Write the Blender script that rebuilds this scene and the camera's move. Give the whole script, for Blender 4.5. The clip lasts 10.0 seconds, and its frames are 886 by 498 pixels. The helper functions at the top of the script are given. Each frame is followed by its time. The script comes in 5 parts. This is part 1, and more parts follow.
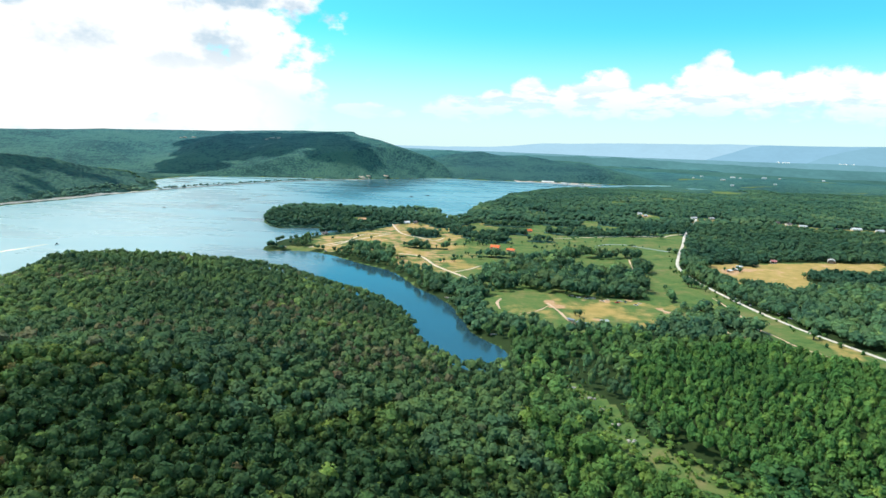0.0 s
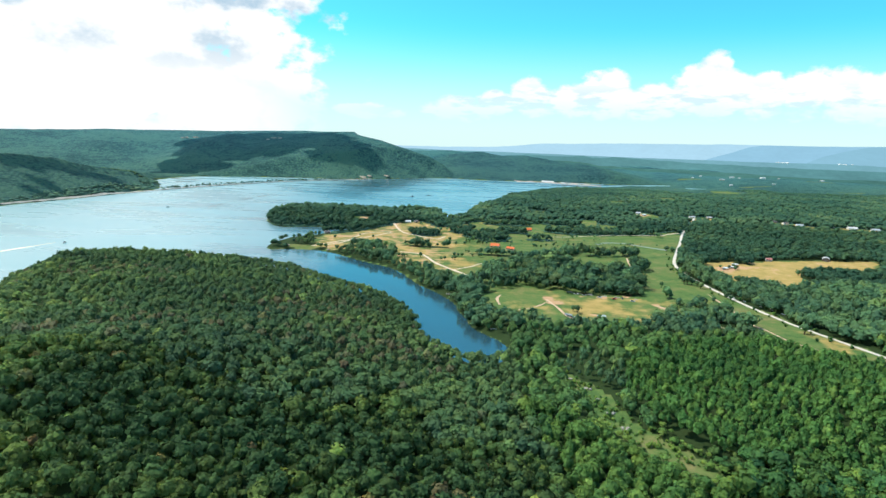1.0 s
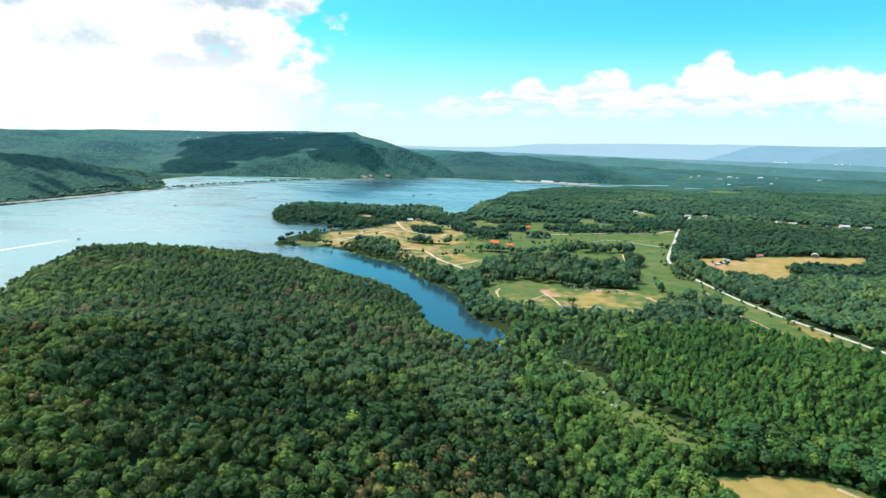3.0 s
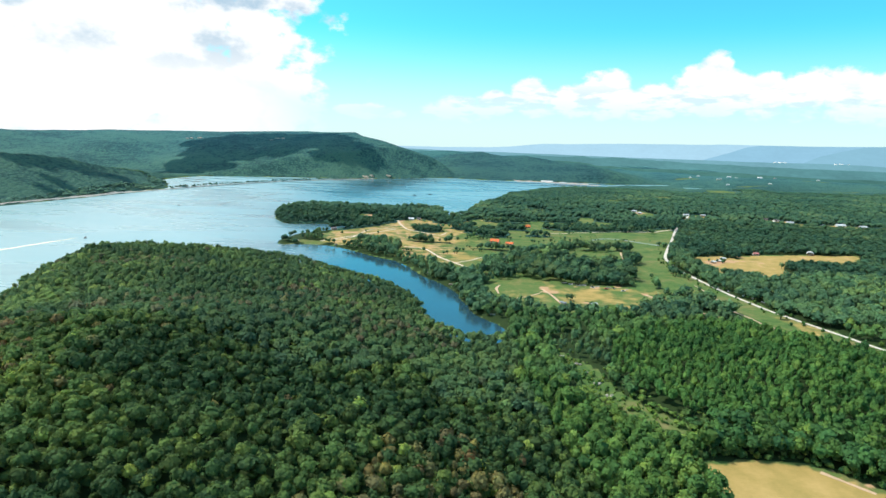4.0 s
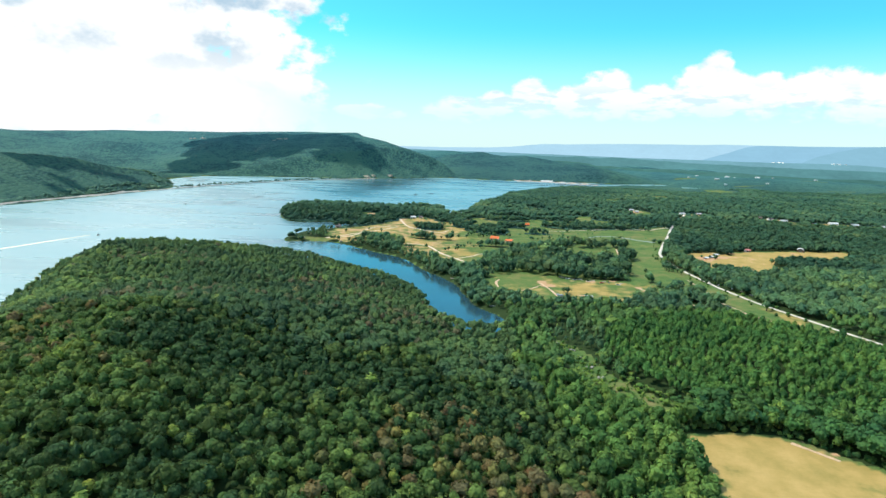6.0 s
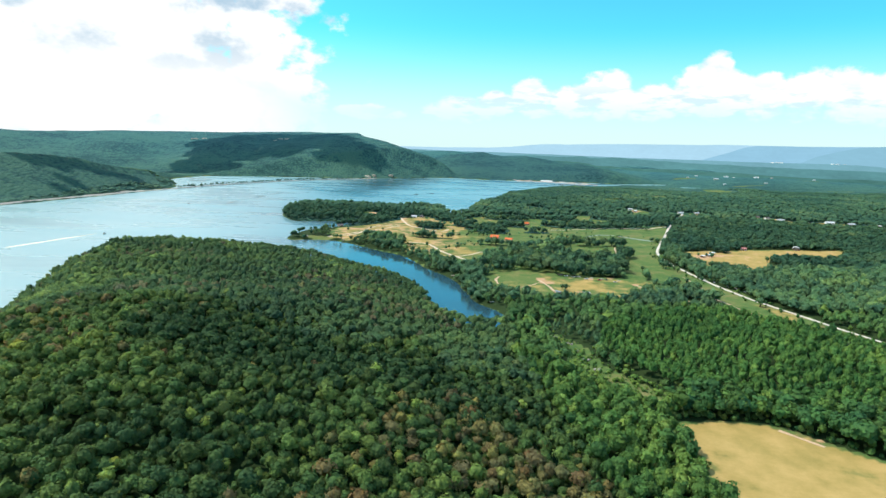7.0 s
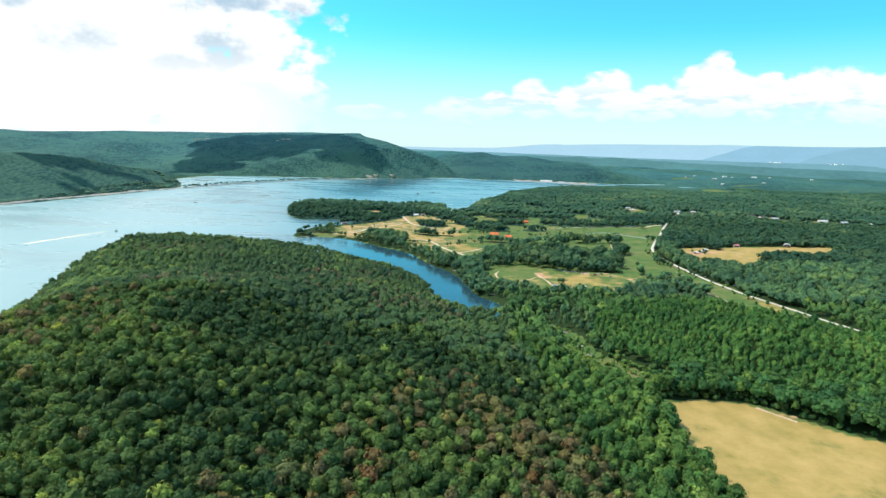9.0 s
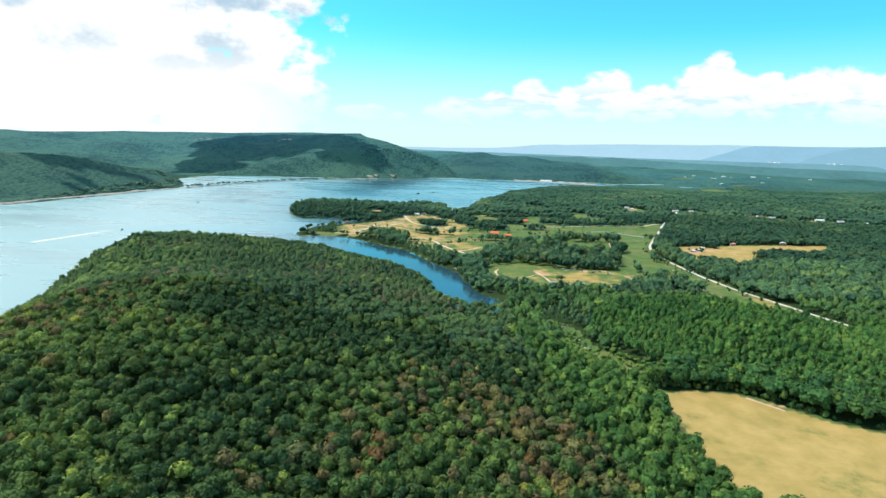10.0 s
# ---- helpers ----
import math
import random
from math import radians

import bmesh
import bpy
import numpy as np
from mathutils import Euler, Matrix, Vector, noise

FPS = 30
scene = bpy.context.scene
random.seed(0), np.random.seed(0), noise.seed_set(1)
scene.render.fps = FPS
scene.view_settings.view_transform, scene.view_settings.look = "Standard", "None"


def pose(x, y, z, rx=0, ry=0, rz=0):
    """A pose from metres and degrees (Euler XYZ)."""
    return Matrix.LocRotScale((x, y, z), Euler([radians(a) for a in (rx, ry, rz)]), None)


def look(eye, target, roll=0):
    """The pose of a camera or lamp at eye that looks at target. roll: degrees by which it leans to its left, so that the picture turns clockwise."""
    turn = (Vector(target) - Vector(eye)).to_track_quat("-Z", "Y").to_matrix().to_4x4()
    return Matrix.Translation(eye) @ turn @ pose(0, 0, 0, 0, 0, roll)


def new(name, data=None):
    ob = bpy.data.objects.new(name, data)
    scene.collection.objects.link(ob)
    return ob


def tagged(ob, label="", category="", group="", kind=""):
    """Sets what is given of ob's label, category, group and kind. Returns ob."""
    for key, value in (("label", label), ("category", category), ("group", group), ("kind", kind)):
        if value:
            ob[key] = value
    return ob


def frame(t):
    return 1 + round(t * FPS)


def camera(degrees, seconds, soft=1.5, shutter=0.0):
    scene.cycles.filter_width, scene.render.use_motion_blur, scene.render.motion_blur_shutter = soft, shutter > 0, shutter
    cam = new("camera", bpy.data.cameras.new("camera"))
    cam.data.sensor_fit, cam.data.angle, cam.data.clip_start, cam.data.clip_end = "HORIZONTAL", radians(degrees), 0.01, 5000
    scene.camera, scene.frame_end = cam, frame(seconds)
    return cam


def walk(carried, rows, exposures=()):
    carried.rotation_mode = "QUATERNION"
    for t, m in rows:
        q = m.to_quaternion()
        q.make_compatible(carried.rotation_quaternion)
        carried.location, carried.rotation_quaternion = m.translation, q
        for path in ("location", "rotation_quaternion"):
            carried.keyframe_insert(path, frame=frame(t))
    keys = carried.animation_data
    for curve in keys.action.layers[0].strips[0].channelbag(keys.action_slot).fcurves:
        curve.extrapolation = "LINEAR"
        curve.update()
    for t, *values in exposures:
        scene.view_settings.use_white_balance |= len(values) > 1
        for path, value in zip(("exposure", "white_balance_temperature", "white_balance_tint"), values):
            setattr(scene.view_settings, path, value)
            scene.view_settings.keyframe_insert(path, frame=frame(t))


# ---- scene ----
cam = camera(73.7, 10.0)


def drone(t):
    """A straight, level flight backwards, away from the lake."""
    eye = Vector((-0.46 + 0.083 * t, -8.47 - 13.92 * t, 152.95 - 0.235 * t))
    way = Vector((-0.0595 - 0.0003 * t, 1.0, -0.1795 + 0.00025 * t))
    return look(eye, eye + way, 2.35 - 0.01 * t)


walk(cam, [(t, drone(t)) for t in (0.0, 2.5, 5.0, 7.5, 10.0)])

# ---- light ----
SUN_AZ, SUN_EL = radians(-80), radians(56)   # from straight ahead (+y), clockwise seen from above
sun_dir = Vector((math.sin(SUN_AZ) * math.cos(SUN_EL), math.cos(SUN_AZ) * math.cos(SUN_EL), math.sin(SUN_EL)))
sun = new("sun", bpy.data.lights.new("sun", "SUN"))
sun.data.energy, sun.data.angle, sun.data.color = 4.2, radians(0.6), (1.0, 0.95, 0.86)
sun.matrix_world = look(sun_dir * 3000, (0, 0, 0))

world = bpy.data.worlds.new("sky")
scene.world = world
world.use_nodes = True


class Nodes:
    """Short names for building a node tree."""

    def __init__(self, tree):
        self.tree, self.nodes = tree, tree.nodes
        self.nodes.clear()

    def add(self, kind, inputs=None):
        n = self.nodes.new(kind)
        for k, v in (inputs or {}).items():
            self.put(n.inputs[k], v)
        return n

    def put(self, socket, v):
        if isinstance(v, bpy.types.NodeSocket):
            self.tree.links.new(v, socket)
        else:
            socket.default_value = v

    def math(self, op, a, b=0.0, c=0.0, clamp=False):
        n = self.add("ShaderNodeMath", {0: a, 1: b, 2: c})
        n.operation, n.use_clamp = op, clamp
        return n.outputs[0]

    def mix(self, f, a, b, how="MIX"):
        n = self.add("ShaderNodeMix")
        n.data_type, n.blend_type = "RGBA", how
        self.put(n.inputs[0], f), self.put(n.inputs[6], a), self.put(n.inputs[7], b)
        return n.outputs[2]

    def noise(self, vec, scale, detail=4.0, rough=0.5, out=0, lac=2.0):
        n = self.add("ShaderNodeTexNoise", {"Scale": scale, "Detail": detail, "Roughness": rough, "Lacunarity": lac})
        if vec is not None:
            self.put(n.inputs["Vector"], vec)
        return n.outputs[out]

    def step(self, v, lo, hi, a=0.0, b=1.0):
        n = self.add("ShaderNodeMapRange", {0: v, 1: lo, 2: hi, 3: a, 4: b})
        n.interpolation_type = "SMOOTHSTEP"
        return n.outputs[0]

    def attr(self, name):
        n = self.add("ShaderNodeAttribute")
        n.attribute_name = name
        return n.outputs["Fac"]

    def ramp(self, f, stops, how="LINEAR"):
        n = self.add("ShaderNodeValToRGB", {0: f})
        n.color_ramp.interpolation = how
        e = n.color_ramp.elements
        while len(e) < len(stops):
            e.new(0.5)
        for el, (p, col) in zip(e, stops):
            el.position, el.color = p, (*col, 1)
        return n.outputs[0]


def build_sky():
    n = Nodes(world.node_tree)
    ray = n.add("ShaderNodeTexCoord").outputs["Generated"]
    sep = n.add("ShaderNodeSeparateXYZ", {0: ray})
    deg = 57.29578
    az = n.math("MULTIPLY", n.math("ARCTAN2", sep.outputs[0], sep.outputs[1]), deg)
    el = n.math("MULTIPLY", n.math("ARCSINE", sep.outputs[2]), deg)
    air = n.add("ShaderNodeTexSky")
    air.sky_type, air.sun_disc, air.sun_elevation, air.sun_rotation = "NISHITA", False, SUN_EL, SUN_AZ
    air.altitude, air.air_density, air.dust_density, air.ozone_density = 200.0, 1.0, 0.6, 1.0
    sky = air.outputs[0]
    blue = n.mix(1.0, sky, (0.047, 0.205, 0.215, 1), "MULTIPLY")
    haze = n.mix(n.step(el, 0.5, 11.0, 0.92, 0.0), blue, (0.80, 1.0, 1.0, 1))
    # cumulus groups: azimuth, elevation, half width, half height, in degrees
    groups = [(-37, 8, 20.0, 13.0), (-23, 3.5, 8.0, 5.0), (-21, 8.3, 4.0, 3.0), (-19, 11.8, 2.6, 1.0), (-2.5, 3.2, 3.0, 1.2), (1.0, 3.9, 2.0, 1.2), (4.3, 4.5, 2.2, 1.7), (8.0, 4.3, 3.0, 1.5), (11.3, 4.9, 2.6, 2.2), (15.0, 4.4, 3.0, 1.7), (19.4, 5.2, 3.6, 2.2), (19.9, 6.9, 1.5, 1.7), (23.6, 5.0, 2.6, 1.8), (26.7, 5.2, 2.0, 2.0), (30.4, 4.9, 3.0, 2.0), (34, 5.2, 4, 2.4), (42, 4.6, 6, 2.6),
              (-11, 2.7, 3.2, 0.7), (-62, 20, 30, 18), (75, 10, 30, 7), (120, 30, 40, 18), (-140, 25, 50, 15), (0, 62, 60, 14), (-60, 45, 22, 10)]
    dens = None
    flat = n.add("ShaderNodeCombineXYZ", {0: az, 1: n.math("MULTIPLY", el, 1.5), 2: 0.0}).outputs[0]
    for a, e, ra, re in groups:
        u = n.math("POWER", n.math("ABSOLUTE", n.math("DIVIDE", n.math("SUBTRACT", az, a), ra)), 2.0)
        v = n.math("POWER", n.math("ABSOLUTE", n.math("DIVIDE", n.math("SUBTRACT", el, e), re)), 2.0)
        d = n.math("SUBTRACT", 1.0, n.math("ADD", u, v))
        dens = d if dens is None else n.math("MAXIMUM", dens, d)
    dens = n.math("MAXIMUM", dens, -1.2)
    puff = n.noise(flat, 0.40, 5.0, 0.52)
    fine = n.noise(flat, 1.5, 4.0, 0.55)
    shape = n.math("ADD", dens, n.math("MULTIPLY", n.math("SUBTRACT", n.math("ADD", n.math("MULTIPLY", puff, 0.88), n.math("MULTIPLY", fine, 0.12)), 0.5), 3.3))
    mask = n.step(shape, -0.25, 0.40)
    under = n.noise(n.add("ShaderNodeVectorMath", {0: flat, 1: (3.1, 0.9, 7.0)}).outputs[0], 0.15, 5.0, 0.55)
    # thick, shaded middles of the nearest clouds
    deep = None
    for a, e, ra, re in ((-25, 11.2, 5.6, 1.5), (-23.6, 7.6, 3.4, 1.9), (-28, 6.0, 4.0, 0.9), (-38.5, 9.6, 3.0, 0.9)):
        d = n.math("SUBTRACT", 1.0, n.math("ADD", n.math("POWER", n.math("DIVIDE", n.math("SUBTRACT", az, a), ra), 2.0), n.math("POWER", n.math("DIVIDE", n.math("SUBTRACT", el, e), re), 2.0)))
        deep = d if deep is None else n.math("MAXIMUM", deep, d)
    deep = n.math("MULTIPLY", n.math("MAXIMUM", deep, 0.0), 0.15)
    under = n.math("ADD", n.math("SUBTRACT", under, 0.045), deep)
    grey = n.math("MULTIPLY", n.step(n.math("ADD", n.math("MULTIPLY", under, 0.9), n.math("MULTIPLY", fine, 0.10)), 0.46, 0.64), n.step(el, 4.0, 10.0, 0.22, 1.0))
    cloud = n.mix(grey, (1.12, 1.12, 1.12, 1), (0.50, 0.66, 0.80, 1))
    # flat grey-blue bases in the far bank
    layer = n.noise(n.add("ShaderNodeCombineXYZ", {0: n.math("MULTIPLY", az, 0.45), 1: n.math("MULTIPLY", el, 1.5), 2: 4.0}).outputs[0], 0.8, 4.0, 0.55)
    bases = n.math("MULTIPLY", n.step(layer, 0.46, 0.60), n.math("MULTIPLY", n.math("MULTIPLY", n.step(el, 7.0, 4.4), 0.78), n.step(az, -14.0, -8.0)))
    cloud = n.mix(bases, cloud, (0.66, 0.86, 0.95, 1))
    col = n.mix(n.math("MULTIPLY", mask, n.math("MAXIMUM", n.step(el, 1.6, 5.6, 0.12, 0.97), n.step(az, -13.0, -24.0, 0.0, 0.95))), haze, cloud)
    back = n.add("ShaderNodeBackground", {"Color": col, "Strength": 1.0})
    n.add("ShaderNodeOutputWorld", {"Surface": back.outputs[0]})


build_sky()

# ---- materials ----


def material(name):
    m = bpy.data.materials.new(name)
    m.use_nodes = True
    return m, Nodes(m.node_tree)


def finish(n, color, rough=0.8, bump=None, strength=0.3, distance=0.1, spec=0.3, metal=0.0, alpha=None):
    p = n.add("ShaderNodeBsdfPrincipled", {"Base Color": color, "Roughness": rough, "Metallic": metal, "Specular IOR Level": spec})
    if bump is not None:
        b = n.add("ShaderNodeBump", {"Strength": strength, "Distance": distance, "Height": bump})
        n.put(p.inputs["Normal"], b.outputs[0])
    n.add("ShaderNodeOutputMaterial", {"Surface": p.outputs[0]})
    return p


def plain(name, col, rough=0.7, grain=2.0, vary=0.25, metal=0.0, bump=0.02):
    """Paint, metal or stone with mottling at two scales."""
    m, n = material(name)
    pos = n.add("ShaderNodeTexCoord").outputs["Object"]
    f = n.math("ADD", n.math("MULTIPLY", n.noise(pos, grain, 5.0), 0.6), n.math("MULTIPLY", n.noise(pos, grain * 0.13, 3.0), 0.4))
    dark = tuple(c * (1 - vary) for c in col)
    light = tuple(min(1, c * (1 + vary)) for c in col)
    finish(n, n.ramp(f, [(0.3, dark), (0.7, light)]), rough, f, 0.3, bump, metal=metal)
    return m


def foliage(name, stops, span=None, lump=1.0, soft=0.5, gain=0.82, spread=1.0, through_leaf=0.55, mottle=1.0):
    """Leaves: colour by tree, then by bough, then by spray; each bough is shaded as a soft round mass, turned a little to the sky.
    span: the stretch of the colours over which separate trees are spread."""
    m, n = material(name)
    pos = n.add("ShaderNodeNewGeometry").outputs["Position"]
    if span:
        tint = n.math("MULTIPLY_ADD", n.add("ShaderNodeObjectInfo").outputs["Random"], span[1] - span[0], span[0])
    else:
        tint = n.attr("tint")
    clump = n.noise(pos, 0.55 * lump, 3.0, 0.55)
    leaf = n.noise(pos, 1.8 * lump, 4.0, 0.75)
    isle = n.add("ShaderNodeNewGeometry").outputs["Random Per Island"]
    hue = n.math("FRACT", n.math("MULTIPLY", tint, 37.7))
    col = n.mix(1.0, n.ramp(tint, stops), n.ramp(hue, [(0.0, (gain * (1 - 0.18 * spread), gain * (1 - 0.02 * spread), gain * (1 + 0.05 * spread))), (0.5, (gain, gain, gain)), (1.0, (gain * (1 + 0.22 * spread), gain * (1 + 0.01 * spread), gain * (1 - 0.18 * spread)))]), "MULTIPLY")
    val = n.math("ADD", n.math("MULTIPLY", clump, 0.95), n.math("ADD", n.math("MULTIPLY", leaf, 0.95), n.math("MULTIPLY", isle, 0.24)))
    col = n.mix(1.0, col, n.ramp(n.math("MULTIPLY", val, 0.495), [(0.37, (1 - 0.38 * mottle, 1 - 0.34 * mottle, 1 - 0.32 * mottle)), (0.54, (1, 1, 1)), (0.74, (1 + 0.75 * mottle, 1 + 0.58 * mottle, 1 + 0.1 * mottle))]), "MULTIPLY")
    p = finish(n, col, 0.8, spec=0.10)
    at = n.add("ShaderNodeAttribute")
    at.attribute_name = "puff"
    out = n.add("ShaderNodeVectorTransform", {0: at.outputs["Vector"]})
    out.vector_type, out.convert_from, out.convert_to = "NORMAL", "OBJECT", "WORLD"
    b = n.add("ShaderNodeBump", {"Strength": 0.5, "Distance": 0.4 / lump, "Height": n.math("ADD", clump, n.math("MULTIPLY", leaf, 0.3)), "Normal": out.outputs[0]})
    tip = n.add("ShaderNodeVectorMath", {0: b.outputs[0], 1: (0.0, 0.0, soft)})
    unit = n.add("ShaderNodeVectorMath", {0: tip.outputs[0]})
    unit.operation = "NORMALIZE"
    n.put(p.inputs["Normal"], unit.outputs[0])
    # sunlight that comes through the leaves
    glow = n.add("ShaderNodeBsdfTranslucent", {"Color": n.mix(1.0, col, (1.1 * through_leaf, 1.2 * through_leaf, 0.85 * through_leaf, 1), "MULTIPLY"), "Normal": unit.outputs[0]})
    both = n.add("ShaderNodeAddShader", {0: p.outputs[0], 1: glow.outputs[0]})
    n.put(n.nodes["Material Output"].inputs[0], both.outputs[0])
    return m


OAK = [(0.0, (0.044, 0.090, 0.036)), (0.3, (0.081, 0.149, 0.048)), (0.58, (0.120, 0.200, 0.056)), (0.74, (0.173, 0.257, 0.065)), (0.8, (0.270, 0.370, 0.085)), (0.85, (0.172, 0.186, 0.074)), (0.93, (0.158, 0.138, 0.068)), (1.0, (0.168, 0.110, 0.056))]
YOUNG = [(0.0, (0.050, 0.116, 0.036)), (0.4, (0.082, 0.170, 0.046)), (0.75, (0.120, 0.222, 0.056)), (1.0, (0.178, 0.278, 0.070))]
# DARK and FAR hold extra blue, distance haze put into the leaf colour
DARK = [(0.0, (0.058, 0.124, 0.074)), (0.5, (0.088, 0.176, 0.092)), (0.85, (0.126, 0.228, 0.102)), (1.0, (0.180, 0.290, 0.114))]
FAR = [(0.0, (0.032, 0.086, 0.054)), (0.5, (0.050, 0.116, 0.066)), (0.85, (0.072, 0.144, 0.074)), (1.0, (0.104, 0.172, 0.080))]
OAK = [(p, (c[0] * 1.05, c[1], c[2] * 0.96)) for p, c in OAK]
leaf_oak, leaf_young, leaf_dark, leaf_far = foliage("oak_leaves", OAK, through_leaf=0.55, spread=0.7, gain=0.84, mottle=1.0), foliage("young_leaves", YOUNG, soft=0.75, through_leaf=0.7, gain=0.86, mottle=0.85, spread=0.6), foliage("dark_leaves", DARK, soft=1.8, gain=0.86, spread=0.7, through_leaf=1.0, mottle=0.55), foliage("far_leaves", FAR, lump=0.5, soft=2.6, gain=0.86, spread=0.6, through_leaf=0.8)
# oak colours lifted towards blue: haze over the hill's far shoulder, painted in
CREST_HAZED = [(p, (c[0] * 0.84 + 0.014, c[1] * 0.90 + 0.028, c[2] * 1.05 + 0.024)) for p, c in OAK]
leaf_crest = foliage("hazed_crest_leaves", CREST_HAZED, soft=1.7, gain=0.80, spread=0.5, mottle=0.6)
# far leaves made lighter and bluer, with sun and haze in the colour
leaf_ridge = foliage("hazed_ridge_leaves", [(p, (c[0] * 1.25, c[1] * 1.25, c[2] * 1.6)) for p, c in FAR], lump=0.35, soft=4.5, gain=0.92, spread=0.35, through_leaf=0.8, mottle=0.6)
EDGE = [(0.0, (0.037, 0.098, 0.038)), (0.5, (0.066, 0.150, 0.048)), (0.85, (0.104, 0.210, 0.056)), (1.0, (0.170, 0.285, 0.070))]
leaf_edge = foliage("wood_edge_leaves", EDGE, soft=0.7, through_leaf=0.7, mottle=0.9)
# young colours with a little haze painted in as added blue
leaf_mid = foliage("slender_tree_leaves", [(p, (c[0] * 0.98, c[1] * 1.10, c[2] * 1.16)) for p, c in YOUNG], soft=1.3, through_leaf=0.9, gain=0.81, mottle=0.65, spread=0.6)
leaf_valley = foliage("valley_leaves", [(p, (c[0] * 1.0, c[1], c[2] * 0.68)) for p, c in DARK], soft=1.1, gain=0.90, spread=0.6, through_leaf=0.9, mottle=0.7)
leaf_single = foliage("mixed_leaves", OAK, (0.12, 0.62), through_leaf=0.55, spread=0.7, gain=0.84, mottle=1.0)
leaf_turned = foliage("turned_leaves", OAK, (0.80, 1.0))
leaf_field = foliage("field_tree_leaves", DARK, (0.0, 0.93))
bark = plain("bark", (0.10, 0.075, 0.055), 0.9, 4.0, 0.4)


def ground_material():
    m, n = material("ground")
    pos = n.add("ShaderNodeTexCoord").outputs["Object"]
    wood = n.attr("wood")
    dry = n.attr("dry")
    bare = n.attr("bare")
    hill = n.attr("hill")
    big, mid, fine = n.noise(pos, 0.012, 5.0), n.noise(pos, 0.07, 5.0, 0.6), n.noise(pos, 0.9, 4.0, 0.65)
    tuft = n.noise(pos, 0.22, 4.0, 0.7)
    grass = n.ramp(n.math("ADD", n.math("MULTIPLY", n.math("ADD", mid, n.noise(pos, 0.02, 4.0, 0.6)), 0.34), n.math("ADD", n.math("MULTIPLY", fine, 0.12), n.math("MULTIPLY", tuft, 0.20))), [(0.39, (0.052, 0.112, 0.034)), (0.47, (0.098, 0.164, 0.045)), (0.53, (0.140, 0.176, 0.054)), (0.61, (0.225, 0.192, 0.080))])
    rows = n.noise(n.add("ShaderNodeMapping", {"Vector": pos, "Scale": (0.05, 0.6, 1.0), "Rotation": (0, 0, 0.45)}).outputs[0], 1.0, 3.0, 0.6)
    straw = n.ramp(n.math("ADD", n.math("MULTIPLY", n.math("ADD", n.math("MULTIPLY", mid, 1.8), n.math("MULTIPLY", rows, 0.2)), 0.34), n.math("MULTIPLY", n.math("ADD", fine, big), 0.16)), [(0.36, (0.310, 0.236, 0.072)), (0.5, (0.415, 0.288, 0.096)), (0.64, (0.500, 0.338, 0.128))])
    clay = n.ramp(fine, [(0.3, (0.42, 0.22, 0.11)), (0.7, (0.62, 0.40, 0.24))])
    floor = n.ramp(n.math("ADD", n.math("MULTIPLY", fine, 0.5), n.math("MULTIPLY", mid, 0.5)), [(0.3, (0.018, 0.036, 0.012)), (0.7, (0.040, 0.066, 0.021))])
    # far woods: crowns a few metres wide, in a broken pattern
    cells = n.add("ShaderNodeTexVoronoi", {"Vector": pos, "Scale": 0.105, "Randomness": 1.0})
    tree = n.math("ADD", n.math("MULTIPLY", cells.outputs["Distance"], -0.75), n.math("ADD", n.math("MULTIPLY", n.noise(pos, 0.03, 5.0, 0.62), 1.15), n.math("MULTIPLY", n.noise(n.add("ShaderNodeMapping", {"Vector": pos, "Scale": (0.55, 1.1, 0.55)}).outputs[0], 0.0052, 5.0, 0.62), 1.45)))
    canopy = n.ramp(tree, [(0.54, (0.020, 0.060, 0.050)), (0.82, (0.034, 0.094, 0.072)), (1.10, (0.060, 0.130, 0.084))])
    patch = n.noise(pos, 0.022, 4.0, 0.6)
    # distance haze painted as bluer, paler canopy
    haze_or_pines = n.attr("haze_or_pines")
    canopy = n.mix(haze_or_pines, canopy, n.mix(1.0, canopy, (0.96, 1.24, 1.80, 1), "MULTIPLY"))
    # the west ridge's shade and the east hill's darker look, put into the colour
    canopy = n.mix(n.attr("dimmed"), canopy, n.mix(1.0, canopy, (0.70, 0.80, 0.98, 1), "MULTIPLY"))
    edge = n.math("ADD", n.math("MULTIPLY", n.math("SUBTRACT", mid, 0.5), 0.7), n.math("MULTIPLY", n.math("SUBTRACT", patch, 0.5), 1.5))
    col = n.mix(n.step(n.math("ADD", dry, edge), 0.3, 0.7), grass, straw)
    col = n.mix(n.step(n.math("ADD", bare, n.math("MULTIPLY", n.math("SUBTRACT", mid, 0.5), 0.9)), 0.42, 0.62), col, clay)
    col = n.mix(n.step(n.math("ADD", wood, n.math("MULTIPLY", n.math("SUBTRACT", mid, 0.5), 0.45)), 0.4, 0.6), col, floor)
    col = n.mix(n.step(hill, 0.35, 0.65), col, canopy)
    h = n.math("ADD", n.math("MULTIPLY", fine, 0.12), n.math("MULTIPLY", n.math("MULTIPLY", tree, hill), 5.0))
    finish(n, col, 0.9, h, 0.8, 1.0, spec=0.1)
    return m


